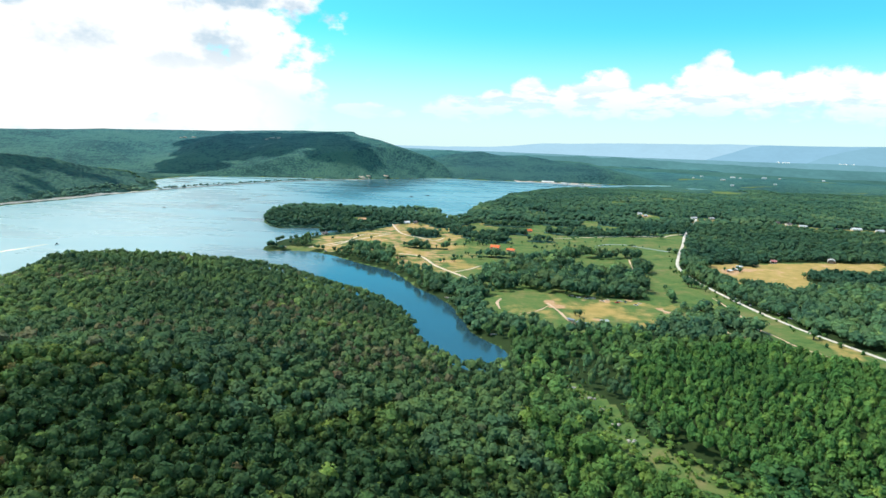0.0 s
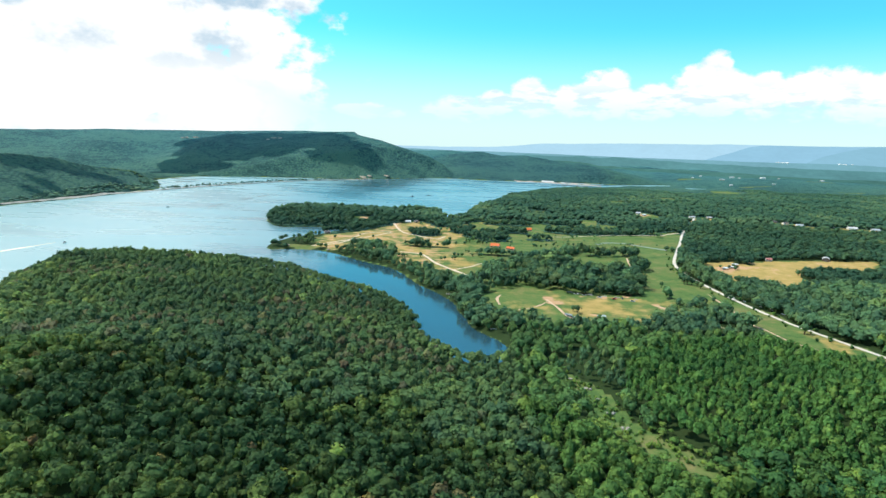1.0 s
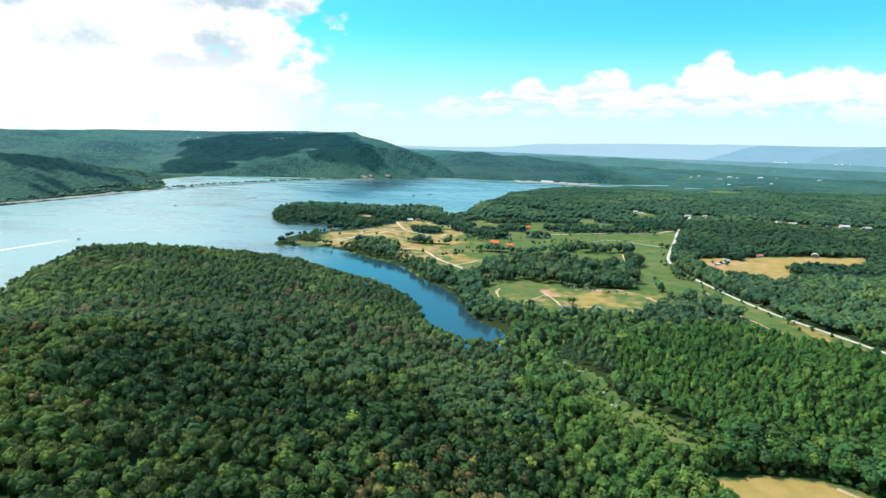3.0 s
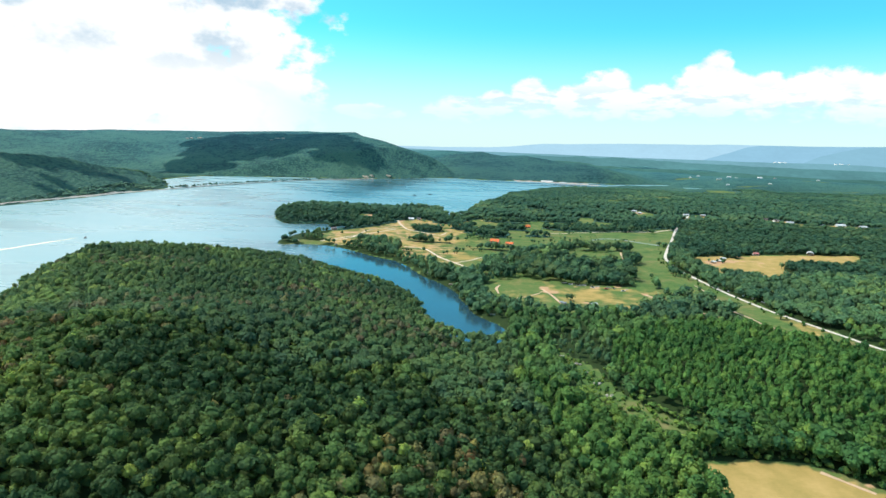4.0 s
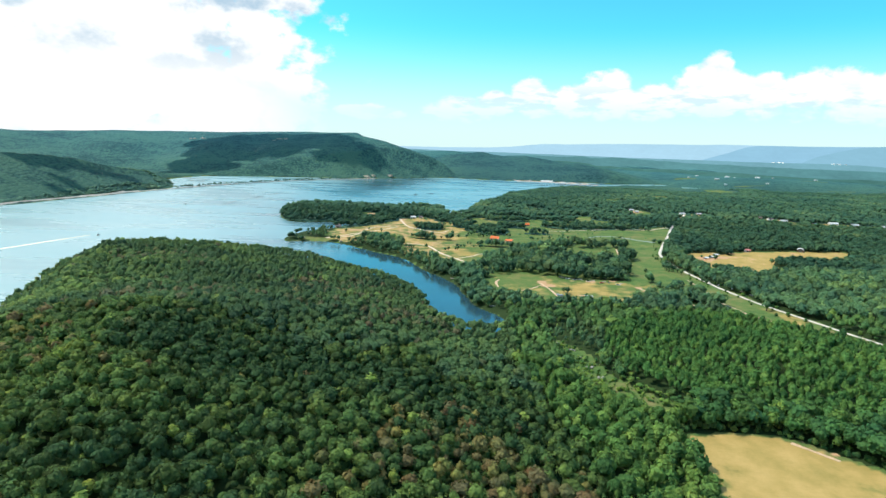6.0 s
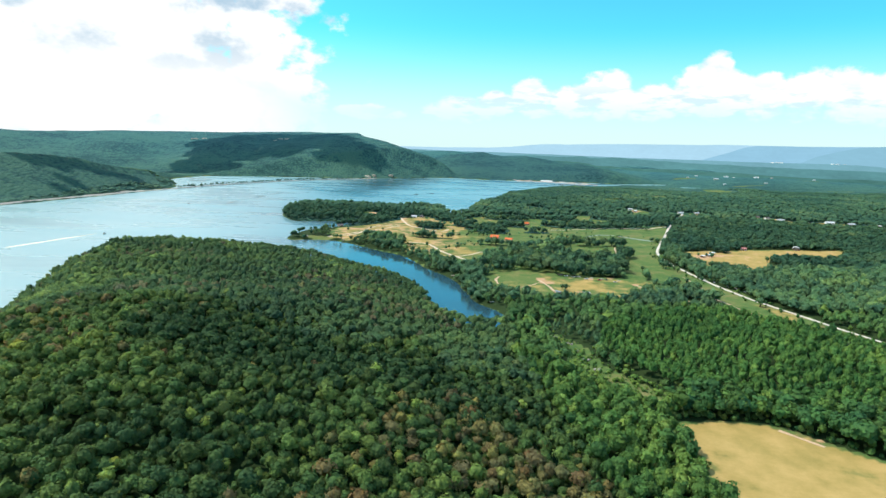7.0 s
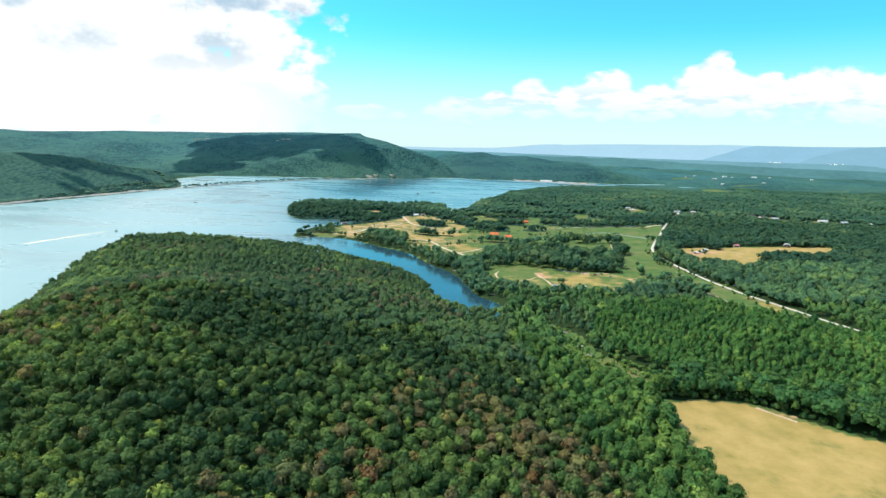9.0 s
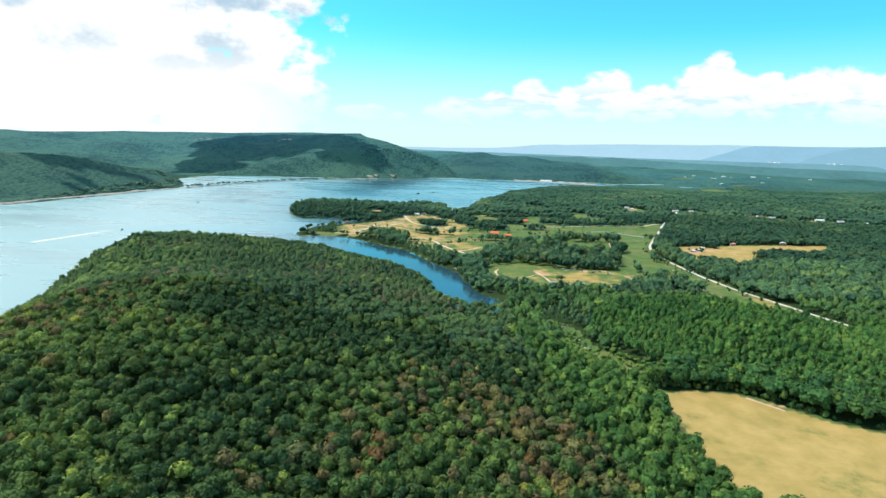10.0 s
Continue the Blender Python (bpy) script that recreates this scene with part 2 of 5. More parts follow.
def water_material():
    m, n = material("lake_water")
    pos = n.add("ShaderNodeTexCoord").outputs["Object"]
    stretch = n.add("ShaderNodeMapping", {"Vector": pos, "Scale": (1.0, 0.45, 1.0), "Rotation": (0, 0, 0.5)}).outputs[0]
    ripple = n.math("ADD", n.noise(stretch, 0.55, 4.0, 0.6), n.math("MULTIPLY", n.noise(stretch, 0.06, 3.0), 1.5))
    wind = n.noise(n.add("ShaderNodeMapping", {"Vector": pos, "Scale": (1.0, 3.2, 1.0), "Rotation": (0, 0, -0.25)}).outputs[0], 0.0032, 5.0, 0.6)
    # pale sky reflection on the open lake, painted into the base colour
    sky_sheen = n.attr("sky_sheen")
    base = n.mix(n.step(n.math("ADD", sky_sheen, n.math("MULTIPLY", n.math("SUBTRACT", wind, 0.5), 1.4)), 0.0, 1.0), (0.026, 0.076, 0.104, 1), (0.265, 0.445, 0.460, 1))
    rough = n.math("ADD", n.step(wind, 0.35, 0.65, 0.02, 0.12), n.step(sky_sheen, 0.0, 0.6, 0.07, 0.22))
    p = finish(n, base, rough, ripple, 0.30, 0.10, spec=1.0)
    return m


mat_ground, mat_water = ground_material(), water_material()
mat_road = plain("pale_gravel", (0.66, 0.52, 0.38), 0.95, 1.2, 0.22)
mat_asphalt = plain("worn_pale_asphalt", (0.62, 0.55, 0.47), 0.9, 1.0, 0.2)
mat_lane = plain("grey_green_concrete", (0.26, 0.31, 0.26), 0.8, 0.8, 0.15)
mat_clay = plain("clay_track", (0.60, 0.41, 0.27), 0.95, 0.8, 0.25)
mat_quay = plain("pinkish_gravel", (0.56, 0.45, 0.39), 0.95, 0.8, 0.2)
mat_mud = plain("wet_mud", (0.16, 0.15, 0.12), 0.6, 0.4, 0.3)
mat_rock = plain("shore_rock", (0.42, 0.38, 0.33), 0.9, 1.5, 0.35)
mat_white = plain("white_siding", (0.78, 0.77, 0.74), 0.6, 1.5, 0.1)
mat_tan = plain("tan_siding", (0.50, 0.41, 0.32), 0.7, 1.5, 0.15)
mat_grey = plain("grey_metal_roof", (0.48, 0.50, 0.52), 0.45, 1.0, 0.15)
mat_shingle = plain("dark_shingles", (0.13, 0.12, 0.12), 0.85, 2.0, 0.3)
mat_rust = plain("orange_red_roof", (0.78, 0.16, 0.045), 0.6, 1.2, 0.15)
mat_pale = plain("pale_metal_roof", (0.62, 0.63, 0.63), 0.4, 1.0, 0.1)
mat_glass = plain("dark_window_glass", (0.03, 0.04, 0.05), 0.12, 2.0, 0.3)
mat_wood = plain("brown_timber", (0.17, 0.11, 0.07), 0.85, 3.0, 0.3)
mat_foam = plain("foam", (0.82, 0.72, 0.56), 0.8, 0.6, 0.2)
mat_blue = plain("blue_grey_panel", (0.22, 0.25, 0.29), 0.35, 1.0, 0.25)
mat_faded = plain("faded_red_paint", (0.50, 0.20, 0.18), 0.6, 1.5, 0.2)
mat_red = plain("red_paint", (0.55, 0.05, 0.06), 0.5, 1.5, 0.15)

# ---- the lie of the land ----


def lattice(ix, iy, seed):
    h = (ix.astype(np.int64) * 374761393 + iy.astype(np.int64) * 668265263 + seed * 974634777) & 0x7FFFFFFF
    h = ((h ^ (h >> 13)) * 1274126177) & 0x7FFFFFFF
    return ((h ^ (h >> 16)) & 0xFFFF) / 65535.0


def value_noise(x, y, size, octaves=4, seed=0):
    """Smooth noise about 0, within about +-1, whose largest features are size metres wide."""
    total, amp, norm = np.zeros_like(x, dtype=float), 1.0, 0.0
    for o in range(octaves):
        u, v = x / size, y / size
        i, j = np.floor(u), np.floor(v)
        fu, fv = u - i, v - j
        fu, fv = fu * fu * (3 - 2 * fu), fv * fv * (3 - 2 * fv)
        i, j, s = i.astype(np.int64), j.astype(np.int64), seed * 31 + o
        a = lattice(i, j, s) * (1 - fu) + lattice(i + 1, j, s) * fu
        b = lattice(i, j + 1, s) * (1 - fu) + lattice(i + 1, j + 1, s) * fu
        total += amp * (2 * (a * (1 - fv) + b * fv) - 1)
        norm, amp, size = norm + amp, amp * 0.5, size * 0.5
    return total / norm * 1.6


def rounded(points, times=2):
    """A closed outline with its corners cut."""
    p = np.array(points, float)
    for _ in range(times):
        q = np.roll(p, -1, axis=0)
        p = np.stack([0.75 * p + 0.25 * q, 0.25 * p + 0.75 * q], 1).reshape(-1, 2)
    return p


def inside(x, y, poly):
    c = np.zeros(x.shape, bool)
    for (ax, ay), (bx, by) in zip(poly, np.roll(poly, -1, axis=0)):
        cross = (ay > y) != (by > y)
        c ^= cross & (x < (bx - ax) * (y - ay) / (by - ay + 1e-12) + ax)
    return c


def edge_distance(x, y, poly, closed=True):
    d = np.full(x.shape, 1e12)
    ends = np.roll(poly, -1, axis=0) if closed else poly[1:]
    for (ax, ay), (bx, by) in zip(poly, ends):
        ex, ey = bx - ax, by - ay
        t = np.clip(((x - ax) * ex + (y - ay) * ey) / (ex * ex + ey * ey + 1e-9), 0, 1)
        d = np.minimum(d, (x - ax - t * ex) ** 2 + (y - ay - t * ey) ** 2)
    return np.sqrt(d)


def smooth(v, lo, hi):
    t = np.clip((v - lo) / (hi - lo), 0, 1)
    return t * t * (3 - 2 * t)


CREEK_AND_SPIT = [(14, 378), (25, 404), (24, 428), (10, 442), (0, 452), (-9, 485), (-32, 556), (-65, 605), (-103, 676), (-130, 697), (-164, 730), (-200, 757), (-225, 772), (-265, 766), (-284, 754),
                  (-300, 794), (-296, 850), (-270, 885), (-249, 930), (-220, 980), (-240, 990)]
ISLAND_SHORE = [(-292, 985), (-349, 960), (-387, 1034), (-418, 1128), (-410, 1225), (-362, 1268), (-283, 1262), (-184, 1270), (-115, 1310), (-82, 1280)]
EAST_SHORE = [(-75, 1189), (-54, 1161), (-18, 1281), (-17, 1396), (60, 1635), (70, 1824), (127, 1942), (229, 2123), (291, 2187), (412, 2317), (585, 2500), (830, 2674)]
NORTH_SHORE = [(905, 2850), (603, 2660), (499, 2690), (269, 2645), (25, 2580), (-68, 2590), (-130, 2629), (-337, 2464), (-509, 2260), (-639, 2245), (-745, 2190), (-930, 2115), (-1044, 2010), (-1040, 1800), (-960, 1690)]
WEST_SHORE = [(-850, 1502), (-874, 1360), (-886, 1234), (-913, 1095), (-930, 980), (-1000, 800), (-1100, 400), (-1000, -100), (-700, -500), (-420, -400)]
HILL_SHORE = [(-345, -150), (-342, 60), (-345, 160), (-356, 259), (-381, 323), (-420, 420), (-448, 490), (-468, 545), (-458, 590), (-420, 625), (-330, 650), (-260, 650), (-207, 628), (-175, 605), (-140, 572), (-105, 545), (-74, 515), (-50, 466), (-34, 408), (-17, 392), (-2, 374)]
LAKE = rounded(CREEK_AND_SPIT + ISLAND_SHORE + EAST_SHORE + NORTH_SHORE + WEST_SHORE + HILL_SHORE, 1)


def shore(x, y):
    """Metres inland from the water's edge; negative on the water."""
    far = np.clip((y - 300) / 2000, 0.15, 1)
    wx = x + value_noise(x, y, 55, 3, 11) * 5 * (0.6 + far)
    wy = y + value_noise(x, y, 55, 3, 12) * 5 * (0.6 + far)
    d = edge_distance(wx, wy, LAKE)
    return np.where(inside(wx, wy, LAKE), -d, d)


def crest(x, y, line, west, east, power=1.0, west_power=None):
    """A long hill: the crest's places and heights, and how far its two flanks reach, in crest heights or metres."""
    best = np.zeros_like(x)
    for (ax, ay, ah), (bx, by, bh) in zip(line, line[1:]):
        ex, ey = bx - ax, by - ay
        t = np.clip(((x - ax) * ex + (y - ay) * ey) / (ex * ex + ey * ey), 0, 1)
        dx, dy = x - ax - t * ex, y - ay - t * ey
        d = np.hypot(dx, dy)
        h = ah + t * (bh - ah)
        left = ex * dy - ey * dx > 0
        w = np.where(left, west(h), east(h))
        p = np.where(left, west_power or power, power)
        best = np.maximum(best, h * np.clip(1 - np.sqrt(d * d + (0.06 * w) ** 2) / w + 0.06, 0, 1) ** p)
    return best


FRONT_HILL = [(-90, -250, 20), (-110, -60, 24), (-142, 60, 32), (-172, 150, 43), (-188, 225, 45), (-265, 350, 29), (-350, 442, 24), (-412, 508, 21), (-435, 565, 7)]
WEST_RIDGE = [(-1500, 900, 140), (-1190, 1250, 93), (-1130, 1380, 79), (-1085, 1550, 40), (-1040, 1670, 12)]
MOUNTAIN = [(-3600, 2200, 135), (-2256, 2667, 132), (-1610, 2987, 156), (-922, 3056, 182), (-649, 2921, 182), (-428, 2910, 116), (-256, 2880, 62), (-87, 2850, 4)]
EAST_HILLS = [(-62, 3180, 96), (-17, 3160, 114), (43, 3140, 102), (133, 3120, 94), (192, 3100, 91), (308, 3060, 76), (418, 3010, 65), (446, 3000, 57), (472, 2985, 66), (525, 2960, 51), (576, 2930, 38), (614, 2900, 12)]
REAR_HILLS = [(-900, 3900, 100), (-550, 3680, 90), (-407, 3650, 91), (-337, 3650, 98), (-195, 3650, 100), (-89, 3650, 93), (60, 3650, 60)]
# how high the mountain's nose stands along its fall to the east
NOSE = np.array([(-720, 205), (-642, 184), (-634, 178), (-618, 166), (-559, 154), (-501, 143), (-443, 125), (-385, 110), (-328, 95), (-270, 80), (-226, 55), (-190, 20), (-150, 0)], float)


def land(x, y):
    """Height above the lake."""
    x, y = np.asarray(x, float), np.asarray(y, float)
    s = shore(x, y)
    base = 3.2 + np.clip((x - 150) * 0.03, 0, 12) * smooth(y, 150, 600) * (1 - 0.75 * smooth(y, 1800, 2200) * smooth(-x, -1100, -800)) + 0.8 * value_noise(x, y, 90, 3, 5)
    base += smooth(y, 1100, 2200) * (4 + 5 * value_noise(x, y, 420, 3, 6))
    base += smooth(y + 0.25 * np.abs(x), 2500, 4900) * (34 + 12 * value_noise(x, y, 700, 4, 7)) * smooth(x, -500, 400)
    base += smooth(y, 1700, 2600) * smooth(x, 500, 900) * 11 * value_noise(x, y, 330, 3, 17)
    base += 7 * np.exp(-(((x - 190) / 75) ** 2 + ((y - 320) / 60) ** 2)) + 6 * np.exp(-(((x + 300) / 110) ** 2 + ((y - 1130) / 100) ** 2))
    rough = value_noise(x, y, 70, 3, 8)
    front = crest(x, y, FRONT_HILL, lambda h: 222 + 0 * h, lambda h: 245 + 0 * h, 1.0, 0.72)
    front *= 1 + 0.07 * rough
    gully = 1 + 0.24 * value_noise(x + y * 0.3, y * 0.45, 230, 4, 9)
    west = crest(x, y, WEST_RIDGE, lambda h: 420 + 0 * h, lambda h: 100 + 1.9 * h) * (1 + 0.08 * rough)
    mount = crest(x, y, MOUNTAIN, lambda h: 150 + 4.0 * h, lambda h: 90 + 4.3 * h, 0.92)
    mount *= 1 + (gully - 1) * 2.3 * np.clip(1 - mount / 150, 0, 1)
    mount = np.minimum(mount, 185 + 2 * rough)
    mount = np.minimum(mount, np.interp(x + 0.2 * (y - 2920) + 6 * rough, NOSE[:, 0], NOSE[:, 1]))
    east = crest(x, y, EAST_HILLS, lambda h: 150 + 3.0 * h, lambda h: 130 + 3.4 * h) * (1 + 0.10 * value_noise(x, y, 240, 3, 10))
    rear = crest(x, y, REAR_HILLS, lambda h: 150 + 3.0 * h, lambda h: 120 + 2.6 * h) * (1 + 0.08 * value_noise(x, y, 240, 3, 13))
    h = base + np.maximum.reduce([front, west, mount, east, rear])
    rise = np.clip(s, 0, None)
    return np.where(s < 0, np.clip(s * 0.22, -7, 0), np.minimum(h, 0.3 * rise + 0.016 * rise ** 1.6))


# open ground
POINT_FIELD = rounded([(-247, 800), (-252, 870), (-197, 935), (-153, 1044), (-108, 1100), (-60, 1010), (-5, 1140), (165, 1215), (253, 1240), (232, 1140), (200, 1075), (332, 1062), (375, 1085), (290, 848), (254, 715), (208, 571),
                       (179, 577), (181, 611), (208, 769), (222, 862), (138, 862), (88, 794), (42, 730), (3, 714), (-3, 630), (-14, 610), (-30, 636), (-62, 682), (-105, 695), (-112, 718), (-106, 762), (-150, 790), (-197, 765), (-229, 778)], 1)
CREEK_FIELD = rounded([(14, 583), (75, 600), (160, 576), (213, 578), (199, 520), (160, 497), (122, 468), (90, 458), (64, 464), (26, 480), (14, 510)], 1)
ROADSIDE = rounded([(246, 690), (262, 656), (270, 592), (281, 524), (298, 476), (316, 424), (338, 366), (330, 344), (306, 376), (288, 388), (255, 404), (238, 418), (230, 452), (220, 464), (203, 463), (200, 500), (194, 520), (206, 566), (216, 616)], 1)
HAY_FIELD = rounded([(300, 790), (345, 795), (395, 800), (478, 815), (570, 830), (470, 716), (440, 714), (388, 662), (362, 628), (335, 622), (328, 655), (306, 680), (276, 700)], 1)
NEAR_FIELD = rounded([(109, 205), (114, 214), (139, 218), (168, 219), (192, 198), (212, 182), (250, 168), (330, 150), (330, 60), (200, 50), (126, 80), (114, 104), (109, 140), (109, 181)], 1)
FAR_CLEARINGS = [(-250, 777, 19, 8), (376, 1610, 30, 70), (135, 1350, 28, 50), (364, 1310, 26, 75), (482, 1262, 45, 55), (570, 1210, 30, 24), (632, 1205, 44, 46), (750, 1168, 80, 46), (850, 1140, 50, 40), (215, 1120, 60, 40), (-218, 1075, 20, 36), (330, 1046, 30, 12),
                 (900, 2250, 50, 60), (470, 2400, 60, 40), (760, 2050, 30, 50), (1050, 1500, 40, 40), (560, 1750, 20, 40),
                 (1180, 2620, 70, 16), (1480, 2430, 70, 12), (830, 2480, 40, 16), (1000, 2900, 60, 20), (1600, 2900, 60, 16), (1330, 2250, 50, 16)]
THICKETS = [(-84, 950, 24, 32), (14, 938, 36, 40), (56, 1006, 22, 16), (100, 945, 21, 14), (215, 1040, 98, 36), (20, 778, 36, 8), (-70, 828, 34, 8), (222, 502, 16, 20), (355, 785, 12, 12), (432, 705, 40, 30), (470, 700, 30, 26), (150, 1165, 60, 22), (-25, 1000, 20, 40), (60, 1110, 50, 18), (418, 712, 22, 12), (-160, 803, 26, 6)]
PARK = rounded([(0, 607), (16, 584), (36, 595), (76, 602), (100, 592), (125, 590), (153, 603), (181, 609), (192, 640), (194, 690), (176, 703), (144, 698), (113, 690), (83, 682), (64, 672), (37, 640), (16, 624), (-4, 614)], 1)
PARK_CLUMPS = [(99, 738, 24, 18), (172, 815, 26, 12), (214, 820, 18, 16), (206, 740, 11, 36), (60, 690, 20, 14)]
MEADOW = rounded([(-2, 616), (19, 650), (41, 685), (76, 749), (89, 785), (131, 793), (152, 859), (225, 880), (225, 800), (204, 765), (197, 672), (179, 611), (136, 587), (68, 593), (12, 582)], 1)
GULLY = np.array([(60, 352), (76, 325), (80, 297), (86, 280), (97, 265), (112, 246)], float)
MAIN_ROAD = [(480, 1330), (430, 1200), (368, 1062), (320, 930), (285, 838), (263, 772), (255, 720), (255, 682), (257, 651), (264, 590), (270, 549), (277, 520), (284, 495), (293, 470), (304, 443), (316, 416), (326, 396), (338, 372), (352, 346)]
FIELD_TRACKS = [
    ([(317, 1024), (285, 1021), (216, 1012), (120, 980)], 4.0), ([(317, 1024), (345, 1050), (366, 1060)], 6.0),
    ([(-234, 784), (-210, 829), (-178, 877), (-145, 942)], 4.0), ([(-217, 800), (-196, 839), (-186, 915), (-147, 954)], 3.5),
    ([(-156, 1046), (-140, 990), (-123, 948), (-101, 926), (-67, 900), (-55, 930)], 4.5), ([(-107, 775), (-75, 760), (-52, 706), (-29, 672), (-3, 636)], 4.5),
    ([(-29, 672), (-9, 696), (10, 722), (66, 732)], 3.0)]
CREEK_TRACKS = [
    ([(245, 604), (246, 581), (246, 536), (244, 515), (245, 498), (251, 477), (255, 454), (263, 440), (267, 433)], 2.2),
    ([(25, 564), (21, 548), (23, 526)], 3.0), ([(70, 556), (78, 528), (83, 500), (89, 486)], 3.6), ([(40, 512), (52, 520), (64, 536), (72, 552)], 1.6),
    ([(178, 553), (183, 546), (190, 538)], 4.0), ([(208, 505), (215, 486), (226, 474)], 2.6), ([(197, 735), (203, 775), (208, 805)], 2.4)]
TRACKS = FIELD_TRACKS + CREEK_TRACKS


def clearing(x, y):
    """True where no wood grows."""
    wx = x + 3.5 * value_noise(x, y, 22, 2, 21) + 8 * value_noise(x, y, 75, 2, 23)
    wy = y + 3.5 * value_noise(x, y, 22, 2, 22) + 8 * value_noise(x, y, 75, 2, 24)
    c = np.zeros(x.shape, bool)
    for poly in (POINT_FIELD, CREEK_FIELD, ROADSIDE, HAY_FIELD, MEADOW):
        c |= inside(wx, wy, poly)
    c |= inside(x + value_noise(x, y, 22, 2, 21), y + value_noise(x, y, 22, 2, 22), NEAR_FIELD)
    for a, b, ra, rb in FAR_CLEARINGS:
        c |= ((wx - a) / ra) ** 2 + ((wy - b) / rb) ** 2 < 1
    for a, b, ra, rb in THICKETS:
        c &= ((wx - a) / ra) ** 2 + ((wy - b) / rb) ** 2 > 1
    return c


def steps(a, b, d):
    return list(np.arange(a, b, d))


gx = np.array([-5200, -4600, -4000, -3500] + steps(-3000, -1500, 75) + steps(-1500, -700, 22) + steps(-700, -60, 11) + steps(-60, 420, 3.8) + steps(420, 900, 8) + steps(900, 1800, 28) + steps(1800, 3000, 75) + [3000, 3500, 4200, 5200], float)
gy = np.array([-3000, -2000, -1200, -800] + steps(-500, 60, 14) + steps(60, 620, 3.8) + steps(620, 1420, 7.5) + steps(1420, 2200, 20) + steps(2200, 3400, 20) + steps(3400, 4900, 60) + [4900], float)
GX, GY = np.meshgrid(gx, gy)
fx, fy = GX.ravel(), GY.ravel()
GZ = land(fx, fy)
GS = shore(fx, fy)


def grid_mesh(name, x, y, z, nx, ny, mat):
    """A sheet over a grid of nx by ny points."""
    me = bpy.data.meshes.new(name)
    i = (np.arange(ny - 1)[:, None] * nx + np.arange(nx - 1)[None]).ravel()
    quads = np.stack([i, i + 1, i + nx + 1, i + nx], 1)
    me.vertices.add(len(x)), me.loops.add(quads.size), me.polygons.add(len(quads))
    me.vertices.foreach_set("co", np.stack([x, y, z], 1).ravel())
    me.loops.foreach_set("vertex_index", quads.ravel())
    me.polygons.foreach_set("loop_start", np.arange(len(quads)) * 4)
    me.polygons.foreach_set("loop_total", np.full(len(quads), 4))
    me.polygons.foreach_set("use_smooth", np.ones(len(quads), bool))
    me.update()
    me.materials.append(mat)
    return me


def attribute(me, name, values):
    a = me.attributes.new(name, "FLOAT", "POINT")
    a.data.foreach_set("value", np.asarray(values, np.float32))


def ways(me, values):
    a = me.attributes.new("puff", "FLOAT_VECTOR", "POINT")
    a.data.foreach_set("vector", np.asarray(values, np.float32).ravel())


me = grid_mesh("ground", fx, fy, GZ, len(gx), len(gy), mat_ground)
opened = clearing(fx, fy)
hilly = (GS > 2) & ~opened & ((fy > 900) | (fy > 2250) | (fx < -960) | (np.hypot(fx, fy) > 2350) | ((fy > 1640) & (fx < -450)) | ((fy > 2190) & (fx > 360)))
dry = np.zeros(len(fx))
for poly, much in ((HAY_FIELD, 0.86), (NEAR_FIELD, 0.80)):
    dry[inside(fx, fy, poly)] = much
rim = inside(fx, fy, NEAR_FIELD) & (edge_distance(fx, fy, NEAR_FIELD) < 4.5)
dry[rim] = 0.3
dry[inside(fx, fy, CREEK_FIELD)] = 0.31
dry += 0.35 * np.exp(-(((fx - 130) / 45) ** 2 + ((fy - 535) / 22) ** 2))
spit = inside(fx, fy, POINT_FIELD)
dry[spit] = (0.10 + 0.42 * smooth(60 - fx, 0, 110))[spit]
dry[inside(fx, fy, ROADSIDE)] = 0.10
dry += 0.45 * np.exp(-(((fx - 286) / 11) ** 2 + ((fy - 462) / 30) ** 2))
dry += 0.12 * (fy > 1150) + 0.4 * ((fy > 1150) & (fy < 1290) & (fx > 430))
bare = np.where((np.abs(GS) < 2.5) & (fy > 700), 0.35, 0.0)
for a, b, r in [(72, 556, 9), (183, 546, 9), (130, 577, 9), (108, 575, 7), (155, 585, 7), (110, 510, 6), (-212, 880, 16), (590, 1235, 20), (-218, 1085, 20), (364, 1330, 24), (178, 555, 8), (189, 543, 6), (78, 545, 12), (480, 1280, 24), (320, 745, 22), (72, 562, 9), (-150, 1040, 14), (-90, 925, 12), (235, 480, 10), (345, 760, 18), (178, 213, 5), (188, 200, 5)]:
    bare = np.maximum(bare, 0.75 * np.exp(-(((fx - a) ** 2 + (fy - b) ** 2) / r ** 2)))
bare[inside(fx, fy, HAY_FIELD)] = np.maximum(bare, 0.40)[inside(fx, fy, HAY_FIELD)]
bare[spit] = np.maximum(bare, 0.45 * smooth(60 - fx, 0, 120))[spit]
lane = edge_distance(fx, fy, GULLY, False) < 9
bare[lane] = np.maximum(bare[lane], 0.30)
# the canopy's painted haze grows with distance
attribute(me, "wood", ((GS > -1) & ~opened & ~lane & ~inside(fx, fy, PARK)).astype(float)), attribute(me, "dry", dry), attribute(me, "bare", bare), attribute(me, "hill", hilly.astype(float)), attribute(me, "haze_or_pines", smooth(fy + 0.5 * np.clip(fx, 0, 900) - 0.4 * np.clip(fx + 300, -1000, 0) - 500 * smooth(fx, 100, 700), 2000, 3400) * (1 - 0.55 * smooth(fx, -320, -120) * smooth(-fx, -1000, -500) * smooth(-fy, -3700, -3400)))
